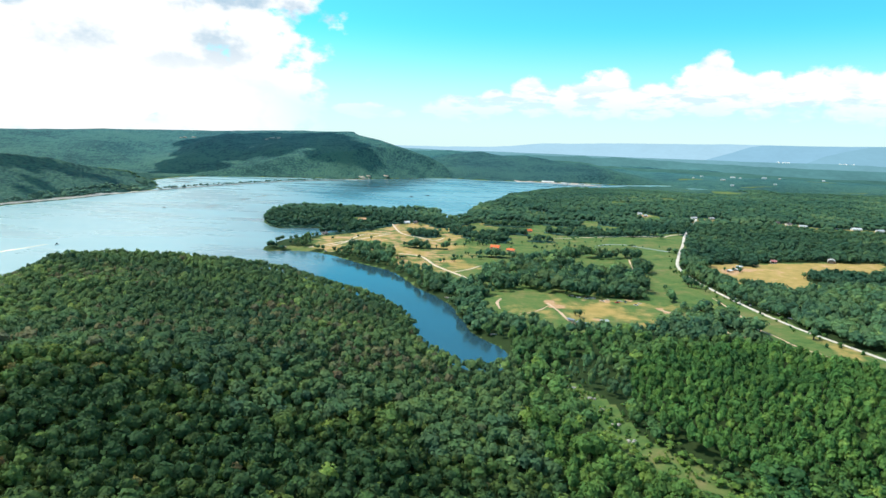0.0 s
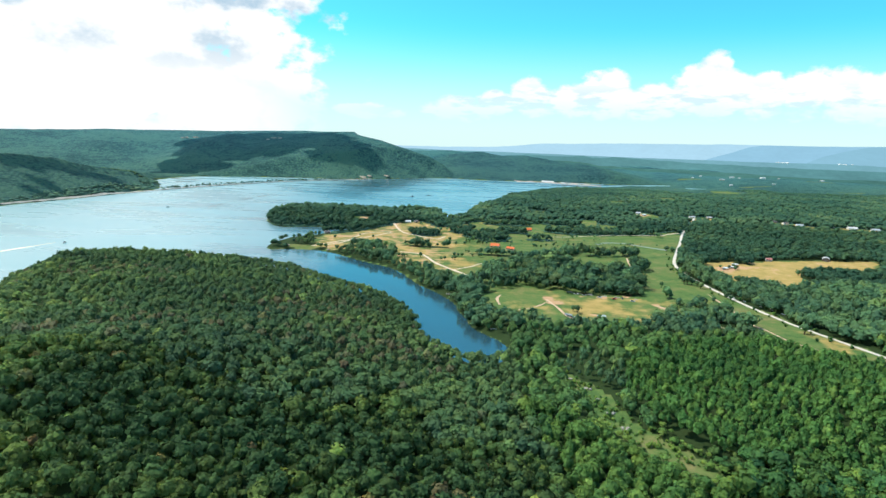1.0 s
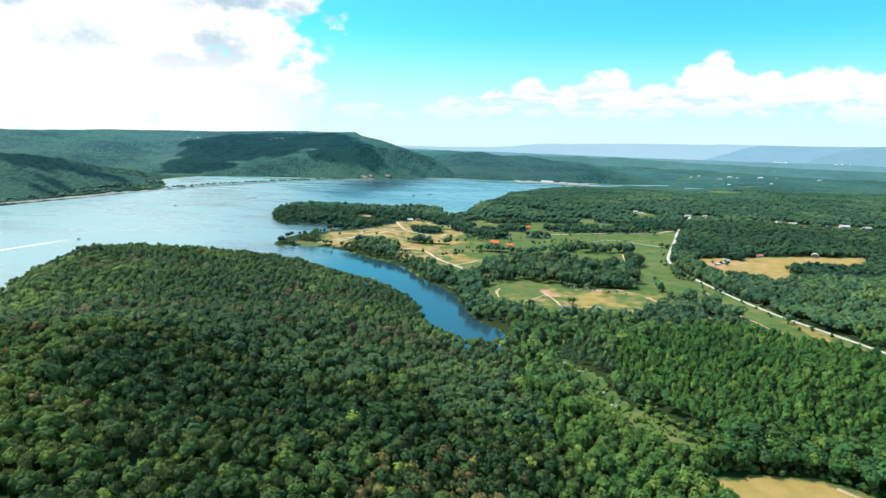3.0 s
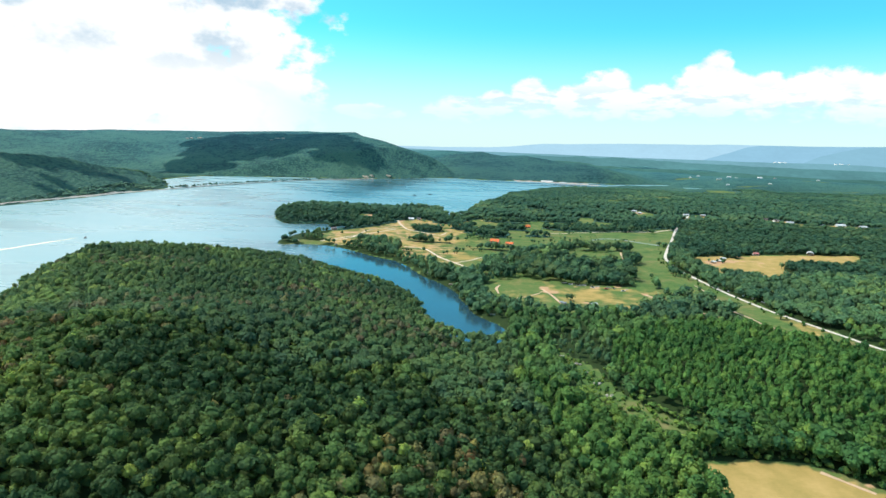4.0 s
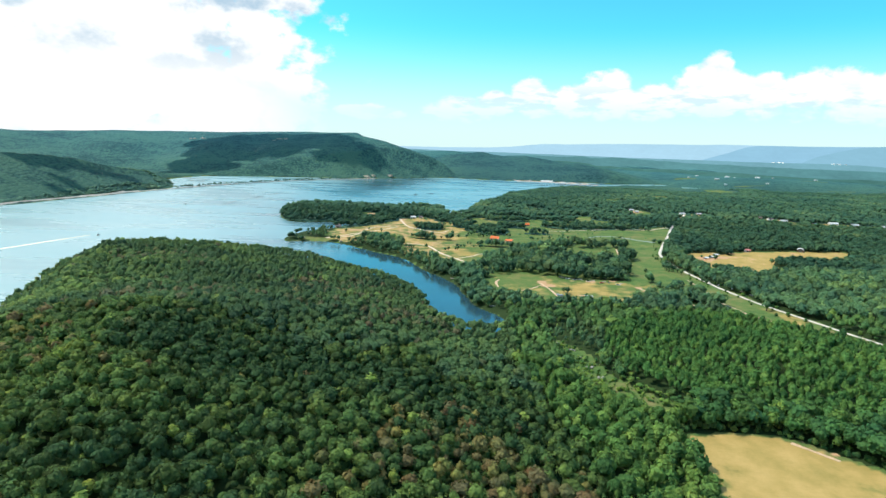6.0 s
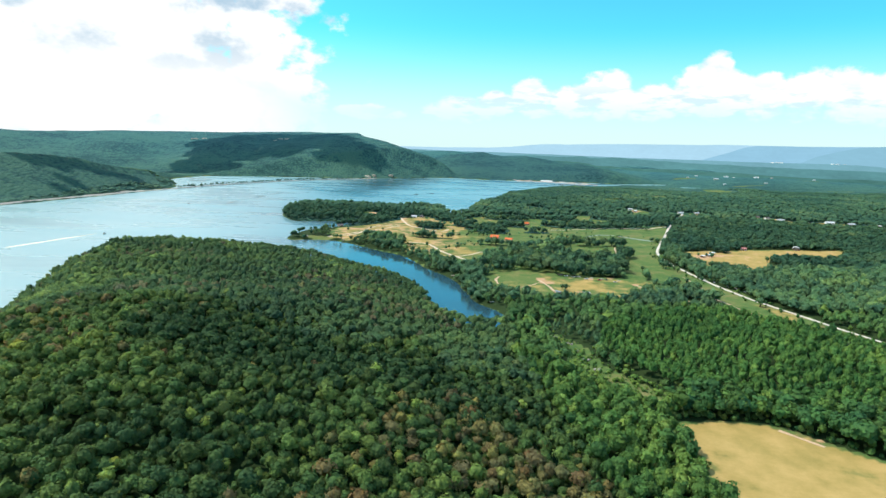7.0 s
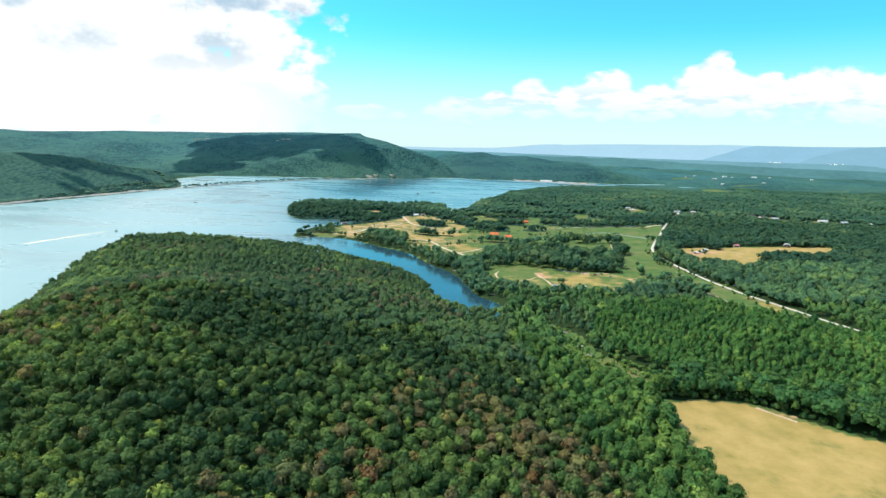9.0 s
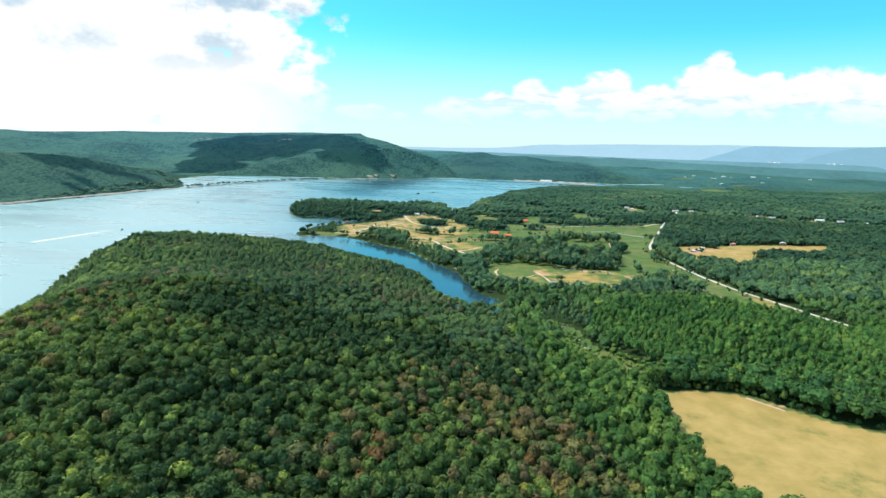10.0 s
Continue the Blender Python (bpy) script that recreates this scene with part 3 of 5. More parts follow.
# where the canopy colour is darkened: east hill, and the shaded west ridge
attribute(me, "dimmed", smooth(fx, -260, -60) * smooth(-fx, -640, -520) * smooth(fy, 2560, 2620) * smooth(-fy, -3500, -3300) + 0.6 * smooth(-fx, 760, 900) * smooth(-fy, -1900, -1700))
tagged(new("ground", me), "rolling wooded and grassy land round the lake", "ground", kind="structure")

ax_, ay_ = np.array([-5200, -2000] + steps(-1500, 1000, 50) + [1200], float), np.array([-3000, -1000] + steps(-500, 2900, 50) + [3000], float)
wx, wy = np.meshgrid(ax_, ay_)
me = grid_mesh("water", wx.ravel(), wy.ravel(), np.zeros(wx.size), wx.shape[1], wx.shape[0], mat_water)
# where the painted sky reflection is strongest
attribute(me, "sky_sheen", (0.12 + smooth(-wx - 0.12 * wy, -60, 480) * 0.85 - 0.3 * smooth(wx, -230, -120) * smooth(-wy, -850, -700) + 0.14 * smooth(wy, 800, 1300) - 0.34 * smooth(wy, 800, 1200) * smooth(-wx, 200, 400) * smooth(wx, -900, -650) + 0.30 * smooth(wy, 1000, 1500) * smooth(wx, -400, -150)).ravel())
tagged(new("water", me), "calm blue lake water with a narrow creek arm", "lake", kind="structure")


def backdrop(name, line, foot, col, label, seed, relief, deep=1.0, speckle=0.06):
    """A far ridge along a line of places and heights; haze painted as emission."""
    m, n = material(name + "_haze")
    p = n.add("ShaderNodeTexCoord").outputs["Object"]
    squash = n.add("ShaderNodeMapping", {"Vector": p, "Scale": (1.0, 0.5, 3.0)}).outputs[0]
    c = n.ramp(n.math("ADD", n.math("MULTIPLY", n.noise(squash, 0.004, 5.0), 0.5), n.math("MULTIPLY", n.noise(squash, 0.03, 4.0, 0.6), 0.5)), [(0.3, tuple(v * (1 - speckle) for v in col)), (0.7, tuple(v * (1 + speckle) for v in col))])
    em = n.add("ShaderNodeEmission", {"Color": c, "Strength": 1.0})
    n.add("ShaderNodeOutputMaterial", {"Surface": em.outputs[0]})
    pts = []
    for (ax, ay, ah), (bx, by, bh) in zip(line, line[1:]):
        for k in np.linspace(0, 1, 40, endpoint=False):
            pts.append((ax + k * (bx - ax), ay + k * (by - ay), ah + k * (bh - ah)))
    q = np.array(pts)
    top = q[:, 2] + relief * value_noise(q[:, 0] + q[:, 1], q[:, 1] * 0.3, 330, 5, seed)
    rows = []
    for k, (out, hh) in enumerate(((-260, 0.0), (-150, 0.45), (-60, 0.85), (0, 1.0))):
        r = 1 + deep * out / np.hypot(q[:, 0], q[:, 1])
        bump = 14 * value_noise(q[:, 0], q[:, 1], 160, 3, seed + 3 + k) if 0 < k < 3 else 0
        rows.append(np.stack([q[:, 0] * r, q[:, 1] * r, foot + (top - foot) * hh + bump], 1))
    v = np.concatenate(rows)
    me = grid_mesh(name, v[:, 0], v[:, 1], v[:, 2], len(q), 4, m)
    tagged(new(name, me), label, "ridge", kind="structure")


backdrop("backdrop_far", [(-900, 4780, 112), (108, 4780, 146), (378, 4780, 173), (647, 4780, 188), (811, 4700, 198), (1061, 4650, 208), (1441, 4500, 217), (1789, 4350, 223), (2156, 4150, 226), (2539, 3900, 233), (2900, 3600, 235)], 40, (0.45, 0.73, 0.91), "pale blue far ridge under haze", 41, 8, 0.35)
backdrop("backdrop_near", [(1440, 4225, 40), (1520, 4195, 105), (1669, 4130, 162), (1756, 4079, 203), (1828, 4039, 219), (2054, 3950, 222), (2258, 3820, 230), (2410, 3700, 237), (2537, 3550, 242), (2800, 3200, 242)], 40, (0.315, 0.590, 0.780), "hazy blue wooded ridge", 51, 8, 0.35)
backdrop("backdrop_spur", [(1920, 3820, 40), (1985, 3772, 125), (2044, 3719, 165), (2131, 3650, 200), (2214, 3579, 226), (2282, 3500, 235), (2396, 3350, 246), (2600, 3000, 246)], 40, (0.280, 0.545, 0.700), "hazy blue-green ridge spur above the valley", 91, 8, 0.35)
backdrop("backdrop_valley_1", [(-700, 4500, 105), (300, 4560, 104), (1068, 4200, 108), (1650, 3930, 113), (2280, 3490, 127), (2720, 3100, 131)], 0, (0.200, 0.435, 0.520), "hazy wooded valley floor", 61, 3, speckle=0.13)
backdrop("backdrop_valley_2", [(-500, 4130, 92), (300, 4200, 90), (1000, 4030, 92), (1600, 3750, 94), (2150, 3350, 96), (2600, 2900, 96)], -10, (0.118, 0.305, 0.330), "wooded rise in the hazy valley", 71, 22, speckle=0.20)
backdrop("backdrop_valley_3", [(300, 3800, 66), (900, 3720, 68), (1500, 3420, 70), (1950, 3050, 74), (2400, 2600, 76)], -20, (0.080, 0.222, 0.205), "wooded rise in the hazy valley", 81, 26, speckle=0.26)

# ---- roads and tracks ----


def spline(points, gap=4.0):
    p = [Vector((*q, 0)) for q in points]
    p = [2 * p[0] - p[1], *p, 2 * p[-1] - p[-2]]
    out = []
    for a, b, c, d in zip(p, p[1:], p[2:], p[3:]):
        k = max(2, int((c - b).length / gap))
        for i in range(k):
            t = i / k
            out.append(0.5 * (2 * b + (c - a) * t + (2 * a - 5 * b + 4 * c - d) * t * t + (3 * b - a - 3 * c + d) * t ** 3))
    return np.array([(v.x, v.y) for v in out + [p[-2]]])


def ribbon(name, points, width, mat, label, category, lift=0.35, ragged=0.5, seed=0):
    """A strip of road laid over the land, crowned in the middle, with uneven edges."""
    c = spline(points)
    d = np.gradient(c, axis=0)
    d /= np.linalg.norm(d, axis=1)[:, None]
    side = np.stack([-d[:, 1], d[:, 0]], 1)
    wob = value_noise(c[:, 0], c[:, 1], 14, 2, 60 + seed) * ragged
    rows = []
    for f in (-0.5, -0.3, 0, 0.3, 0.5):
        q = c + side * (f * (width + wob))[:, None]
        rows.append(np.column_stack([q, np.maximum(land(q[:, 0], q[:, 1]), 0.3) + lift * (1 - 1.3 * abs(f))]))
    v = np.concatenate(rows)
    me = grid_mesh(name, v[:, 0], v[:, 1], v[:, 2], len(c), 5, mat)
    return tagged(new(name, me), label, category, kind="structure"), c


_, main_line = ribbon("road", MAIN_ROAD, 4.1, mat_asphalt, "pale worn two-lane country road", "road", 0.5)
lines = [main_line]
for k, (pts, w) in enumerate(TRACKS):
    lines.append(ribbon("dirt_track", pts, w * 0.78, mat_clay if k >= len(FIELD_TRACKS) else mat_road, "narrow pale clay track across the grass", "track", 0.35, 0.9, k)[1])
lines.append(ribbon("lane", [(186, 915), (205, 933), (231, 932), (248, 913), (284, 876)], 7, mat_lane, "pale grey-green concrete lane across the grass", "lane", 0.4, 1.5)[1])
ribbon("clay_bank", [(170, 210), (177, 203), (186, 194)], 2.2, mat_clay, "bare pinkish clay strip at the edge of the dry field", "bare soil", 0.3, 1.8)
ribbon("quay", [(150, 2600), (235, 2622), (330, 2600), (420, 2565), (505, 2530)], 46, mat_quay, "pale pinkish gravel quay of the marina", "quay", 0.8, 6.0)
for pts, w in (([(-1030, 1905), (-985, 1890), (-930, 1885)], 22), ([(-960, 1800), (-905, 1790)], 16)):
    ribbon("mud_flat", pts, w, mat_mud, "low dark mud flat in the shallow lake", "mud flat", 0.5, 9.0)
ribbon("shore_road", [(-835, 1575), (-862, 1440), (-884, 1330), (-894, 1230), (-922, 1090), (-940, 980), (-1010, 800)], 9, mat_rock, "pale rocky shore bank with a road on it", "shore road", 1.2, 3.0)
ribbon("causeway", [(-850, 1500), (-822, 1620), (-780, 1745), (-720, 1890), (-676, 1990), (-600, 2110), (-515, 2215), (-440, 2330)], 13, mat_rock, "low rocky causeway across the lake", "causeway", 1.6, 2.5)
for pts, w in (([(-571, 1183), (-574, 1248), (-572, 1292)], 2.2), ([(-571, 1325), (-568, 1371), (-566, 1410)], 2.5), ([(-564, 1445), (-556, 1502)], 2.0), ([(-372, 1915), (-330, 1968), (-269, 2044)], 3.5)):
    ribbon("weed_bed", pts, w, mat_mud, "dark strip of floating water weed on the lake", "water weed", 0.1, 3.0)
near_track = np.concatenate([np.column_stack([c, np.full(len(c), w)]) for c, w in zip(lines, [3.6] + [2.5] * len(TRACKS) + [5.0])])

# ---- trees ----
rng = np.random.default_rng(7)


def part(name, bm, mat, parent, label="", smooth_shade=False):
    """Links a bmesh as one mesh object under a thing or a part."""
    me = bpy.data.meshes.new(name)
    bm.to_mesh(me)
    bm.free()
    me.materials.append(mat)
    if smooth_shade:
        me.polygons.foreach_set("use_smooth", np.ones(len(me.polygons), bool))
    ob = new(name, me)
    ob.parent = parent
    return tagged(ob, label)


def crown_shape(seed, detail, leaves, lobes=9, narrow=False, spray=(0.16, 0.28)):
    """A crown about one unit in radius: bulging boughs of leaf sprays round a darker inside. Returns points, triangles and the way out at each point."""
    r = np.random.default_rng(seed)
    bm = bmesh.new()
    bmesh.ops.create_icosphere(bm, subdivisions=detail, radius=1)
    v = np.array([q.co[:] for q in bm.verts])
    f = np.array([[q.index for q in t.verts] for t in bm.faces])
    bm.free()
    bough = r.normal(size=(lobes, 3))
    bough[:, 2] = np.abs(bough[:, 2]) * 0.9 - 0.25
    bough /= np.linalg.norm(bough, axis=1)[:, None]
    size = r.uniform(0.18, 0.48, lobes)

    heart = bough * (0.34 + 0.55 * size)[:, None]

    def swell(u):
        a = np.arccos(np.clip(u @ bough.T, -1, 1))
        return 0.64 + (size * np.exp(-(a / 0.42) ** 2)).max(1)

    def outward(q):
        """The way out of the crown and of the nearest bough."""
        u = q / np.linalg.norm(q, axis=1)[:, None]
        d = q - heart[(u @ bough.T).argmax(1)]
        u = 0.75 * u + d / np.linalg.norm(d, axis=1)[:, None]
        return u / np.linalg.norm(u, axis=1)[:, None]

    rad = swell(v) * (1 + r.normal(0, 0.08, len(v))) * (0.88 if leaves else 1.0)
    p = v * rad[:, None]
    taper = (lambda q: 1.12 - 0.42 * (q[:, 2:] + 1) / 2) if narrow else (lambda q: 1.0)
    p[:, :2] *= taper(p)
    p[p[:, 2] < -0.6, 2] = -0.6 - 0.3 * r.random((p[:, 2] < -0.6).sum())
    f = f[p[f].mean(1)[:, 2] > -0.62]
    way = outward(p)
    if leaves:
        u = r.normal(size=(leaves, 3))
        u[:, 2] = np.abs(u[:, 2]) * 1.1 - 0.38
        u /= np.linalg.norm(u, axis=1)[:, None]
        c = u * (swell(u) * r.uniform(0.92, 1.08, leaves))[:, None]
        c[:, :2] *= taper(c)
        face = u + r.normal(0, 0.30, (leaves, 3)) + np.array([[0, 0, 0.12]])
        face /= np.linalg.norm(face, axis=1)[:, None]
        a = np.cross(face, r.normal(size=(leaves, 3)))
        a /= np.linalg.norm(a, axis=1)[:, None]
        b = np.cross(face, a)
        s = r.uniform(*spray, (leaves, 1))
        t = s * r.uniform(0.6, 1.0, (leaves, 1))
        dip = face * s * 0.35
        quad = np.stack([c + a * s - dip, c + b * t, c - a * s - dip, c - b * t], 1).reshape(-1, 3)
        k = len(p) + np.arange(leaves)[:, None] * 4
        f = np.concatenate([f, k + np.array([[0, 1, 2]]), k + np.array([[0, 2, 3]])])
        p = np.concatenate([p, quad])
        lean = outward(c) + r.normal(0, 0.16, (leaves, 3))
        way = np.concatenate([way, np.repeat(lean / np.linalg.norm(lean, axis=1)[:, None], 4, axis=0)])
    used = np.unique(f)
    back = np.zeros(len(p), int)
    back[used] = np.arange(len(used))
    return p[used], back[f], way[used]


def tri_mesh(name, v, f, mat):
    me = bpy.data.meshes.new(name)
    me.vertices.add(len(v)), me.loops.add(f.size), me.polygons.add(len(f))
    me.vertices.foreach_set("co", np.asarray(v, np.float32).ravel())
    me.loops.foreach_set("vertex_index", f.astype(np.int32).ravel())
    me.polygons.foreach_set("loop_start", np.arange(len(f), dtype=np.int32) * 3)
    me.polygons.foreach_set("loop_total", np.full(len(f), 3, np.int32))
    me.polygons.foreach_set("use_smooth", np.zeros(len(f), bool))
    me.update()
    me.materials.append(mat)
    return me


BROAD = [crown_shape(100 + k, 1, 112, 9 + k % 4, spray=(0.09, 0.20)) for k in range(14)]
HALF = [crown_shape(130 + k, 1, 60, 8 + k % 3, spray=(0.14, 0.27)) for k in range(10)]
MIDDLE = [crown_shape(140 + k, 1, 48, 8, spray=(0.16, 0.30)) for k in range(8)]
MIDSLIM = [crown_shape(150 + k, 1, 44, 7, True, (0.17, 0.31)) for k in range(5)]
LOW = [crown_shape(170 + k, 1, 14, 6, spray=(0.2, 0.34)) for k in range(6)]
DISTANT = [crown_shape(160 + k, 1, 0, 6) for k in range(8)]


def forest(name, shapes, x, y, r, h, tint, mat, label, low=0.62):
    """Many crowns in one mesh, each turned and sized by itself."""
    if len(x) == 0:
        return
    z = np.maximum(land(x, y), 0.5)
    pick = rng.integers(0, len(shapes), len(x))
    turn = rng.uniform(0, 2 * np.pi, len(x))
    vs, fs, ts, ws, base = [], [], [], [], 0
    for k, (p, f, o) in enumerate(shapes):
        i = np.nonzero(pick == k)[0]
        if len(i) == 0:
            continue
        c, s = np.cos(turn[i])[:, None], np.sin(turn[i])[:, None]
        q = np.stack([(p[:, 0] * c - p[:, 1] * s) * r[i, None] + x[i, None], (p[:, 0] * s + p[:, 1] * c) * r[i, None] * 1.04 + y[i, None],
                      p[:, 2] * (h[i, None] * (1 - low)) / 1.05 + z[i, None] + h[i, None] * low], 2)
        vs.append(q.reshape(-1, 3))
        ws.append(np.stack([o[:, 0] * c - o[:, 1] * s, o[:, 0] * s + o[:, 1] * c, np.repeat(o[None, :, 2], len(i), 0)], 2).reshape(-1, 3))
        fs.append((f[None] + (base + np.arange(len(i)) * len(p))[:, None, None]).reshape(-1, 3))
        ts.append(np.repeat(tint[i], len(p)))
        base += len(i) * len(p)
    me = tri_mesh(name, np.concatenate(vs), np.concatenate(fs), mat)
    attribute(me, "tint", np.concatenate(ts)), ways(me, np.concatenate(ws))
    tagged(new(name, me), label, "forest", kind="stuff")


def scatter(x0, x1, y0, y1, gap, jitter=0.42):
    """Places on a shaken grid."""
    a, b = np.meshgrid(np.arange(x0, x1, float(gap)), np.arange(y0, y1, float(gap)))
    a[1::2] += gap / 2
    a, b = a.ravel(), b.ravel()
    return a + rng.uniform(-jitter, jitter, len(a)) * gap, b + rng.uniform(-jitter, jitter, len(b)) * gap


YOUNG_WOOD = rounded([(92, 305), (108, 385), (165, 425), (225, 440), (262, 415), (400, 350), (420, 225), (190, 232), (125, 250)], 1)
PINES = rounded([(58, 345), (60, 400), (95, 400), (108, 350), (84, 320)], 1)


def grows(x, y, margin=0.6, open_too=False):
    ok = (shore(x, y) > margin) & (open_too | ~clearing(x, y))
    close = np.nonzero(ok & (y > 380) & (y < 1400) & (np.abs(x) < 520))[0]
    for i in range(0, len(close), 4000):
        j = close[i:i + 4000]
        d = np.hypot(x[j, None] - near_track[None, ::2, 0], y[j, None] - near_track[None, ::2, 1]) - near_track[None, ::2, 2]
        ok[j] &= d.min(1) > 1.5
    lane = (y > 235) & (y < 365) & (x > 40) & (x < 130)
    d = edge_distance(x[lane], y[lane], GULLY, False)
    ok[np.nonzero(lane)[0]] &= (d > 9.0) | (rng.random(lane.sum()) < 0.04)
    return ok


def in_sight(x, y, slack=15):
    return (np.abs(x + 0.06 * y) < 0.80 * (y + 150) + slack) & (y > 6)


RUSSET = [(16, 122, 34, 0.75), (40, 108, 24, 0.5), (-25, 125, 20, 0.45), (-47, 67, 22, 0.5), (-66, 315, 40, 0.65), (54, 92, 20, 0.7), (-251, 179, 45, 0.4), (-322, 469, 40, 0.5), (-130, 420, 50, 0.45), (30, 75, 24, 0.6), (-10, 160, 18, 0.5), (-200, 300, 40, 0.3)]


def oak_tint(x, y):
    # the sun on the hill's west flank is tinted in as paler leaves
    t = np.clip(0.335 + 0.32 * value_noise(x, y, 48, 4, 71) + rng.normal(0, 0.125, len(x)) + 0.12 * smooth(-x, 150, 300) * smooth(-y, -420, -250) + 0.10 * smooth(-x, 90, 190) * smooth(-y, -260, -160) - 0.14 * np.exp(-(((x + 85) / 60) ** 2 + ((y - 40) / 45) ** 2)) - 0.30 * np.exp(-(((x + 95) / 95) ** 2 + ((y - 172) / 55) ** 2)) + 0.16 * np.exp(-(((x + 35) / 45) ** 2 + ((y - 375) / 60) ** 2)) + 0.16 * np.exp(-(((x - 35) / 45) ** 2 + ((y - 130) / 35) ** 2)) - 0.10 * np.exp(-(((x - 20) / 50) ** 2 + ((y - 290) / 45) ** 2)) - 0.12 * smooth(-y, -300, -140) + 0.04 * smooth(y, 235, 300), 0, 0.80)
    chance = sum(w * np.exp(-((x - a) ** 2 + (y - b) ** 2) / r ** 2) for a, b, r, w in RUSSET)
    turned = rng.random(len(x)) < 0.012 + 0.75 * np.clip(chance, 0, 1)
    t = np.where(rng.random(len(x)) < np.where(y < 185, 0.028, 0.006), rng.uniform(0.74, 0.81, len(x)), t)
    return np.where(turned, 0.83 + 0.15 * rng.beta(1.5, 2.0, len(x)), t)


def sizes(n, lo, hi):
    return lo * 0.74 + (hi * 1.55 - lo * 0.74) * rng.beta(1.5, 3.6, n)


def heights(r):
    """Crowns of all widths reach about the same canopy."""
    return (5.4 + 1.25 * r) * rng.uniform(0.86, 1.16, len(r))


# near woods
SINGLE = (-40, 44, 50, 92)   # the stretch whose trees stand one by one
x, y = scatter(-360, 440, 8, 285, 4.7, 0.7)
k = grows(x, y) & in_sight(x, y)
x, y = x[k], y[k]
young = inside(x, y, YOUNG_WOOD)
one = (x > SINGLE[0]) & (x < SINGLE[1]) & (y > SINGLE[2]) & (y < SINGLE[3]) & ~young
hill_side = (x < 88 - 0.22 * y) & ~young & ~one
flat_side = ~(x < 88 - 0.22 * y) & ~young & ~one
lush = flat_side & (x < 118)
for m, name, lo, hi, mat, label in ((hill_side, "hill_wood", 2.1, 4.1, leaf_oak, "dense mixed oak wood with some russet crowns on the hill"), (lush, "valley_thicket", 2.1, 4.1, leaf_young, "bright green young wood along the valley and field edge"), (flat_side & ~lush, "field_edge_wood", 2.9, 5.6, leaf_edge, "dark green wood edging the dry field")):
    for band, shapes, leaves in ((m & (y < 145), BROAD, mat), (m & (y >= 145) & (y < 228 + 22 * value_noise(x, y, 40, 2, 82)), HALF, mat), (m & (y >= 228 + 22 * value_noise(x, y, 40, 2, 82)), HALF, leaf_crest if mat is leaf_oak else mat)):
        n = band.sum()
        r = sizes(n, lo, hi)
        t = oak_tint(x[band], y[band]) if mat is leaf_oak else np.clip(rng.normal(0.5, 0.25, n) + 0.35 * (1 - smooth(edge_distance(x[band], y[band], GULLY, False), 11, 25)), 0, 1)
        # only low growth stands beside the stony gully
        by_gully = smooth(edge_distance(x[band], y[band], GULLY, False), 12, 30)
        forest(name, shapes, x[band], y[band], r * (0.75 + 0.25 * by_gully), heights(r) * (1.0 if mat is leaf_oak else 1.22) * (0.32 + 0.68 * by_gully), t, leaves, label)
singles = np.column_stack([x[one], y[one]])
# lower growth that closes the canopy between the crowns
x, y = scatter(-340, 330, 12, 262, 5.4, 0.7)
k = grows(x, y) & in_sight(x, y) & (x < 190) & (edge_distance(x, y, GULLY, False) > 15)
x, y = x[k], y[k]
r = sizes(len(x), 2.2, 3.6)
forest("undergrowth", LOW, x, y, r, rng.uniform(4.0, 7.0, len(x)), np.clip(rng.normal(0.36, 0.16, len(x)), 0, 0.72), leaf_oak, "lower green growth between the trees of the hill", 0.45)
x, y = scatter(60, 440, 220, 450, 4.3, 0.7)
k = grows(x, y) & in_sight(x, y) & inside(x, y, YOUNG_WOOD)
x, y = x[k], y[k]
n = len(x)
r = sizes(n, 1.9, 3.4)
forest("young_wood", HALF[:1] + MIDSLIM, x, y, r, heights(r * 1.35) * 1.2, np.clip(0.5 + 0.3 * value_noise(x, y, 40, 3, 72) + rng.normal(0, 0.2, n), 0, 1), leaf_mid, "young light green wood of slender trees")
# middle distance
x, y = scatter(-520, 640, 285, 872, 5.3, 0.7)
k = grows(x, y) & in_sight(x, y) & ~inside(x, y, YOUNG_WOOD) & ~inside(x, y, PARK) & ((y < 640) | ((x > -260) & (x < 300)))
k &= (x < 30) & ((y < 400) | (x < -15 - 0.45 * (y - 430))) | (rng.random(len(x)) < np.where((y > 590) & (x < 10), np.where((y > 770) & (x < -200), 0.12, 0.42), 0.62))
x, y = x[k], y[k]
west = (x < 30) & ((y < 400) | (x < -15 - 0.45 * (y - 430)))
haze_or_pines = inside(x, y, PINES)
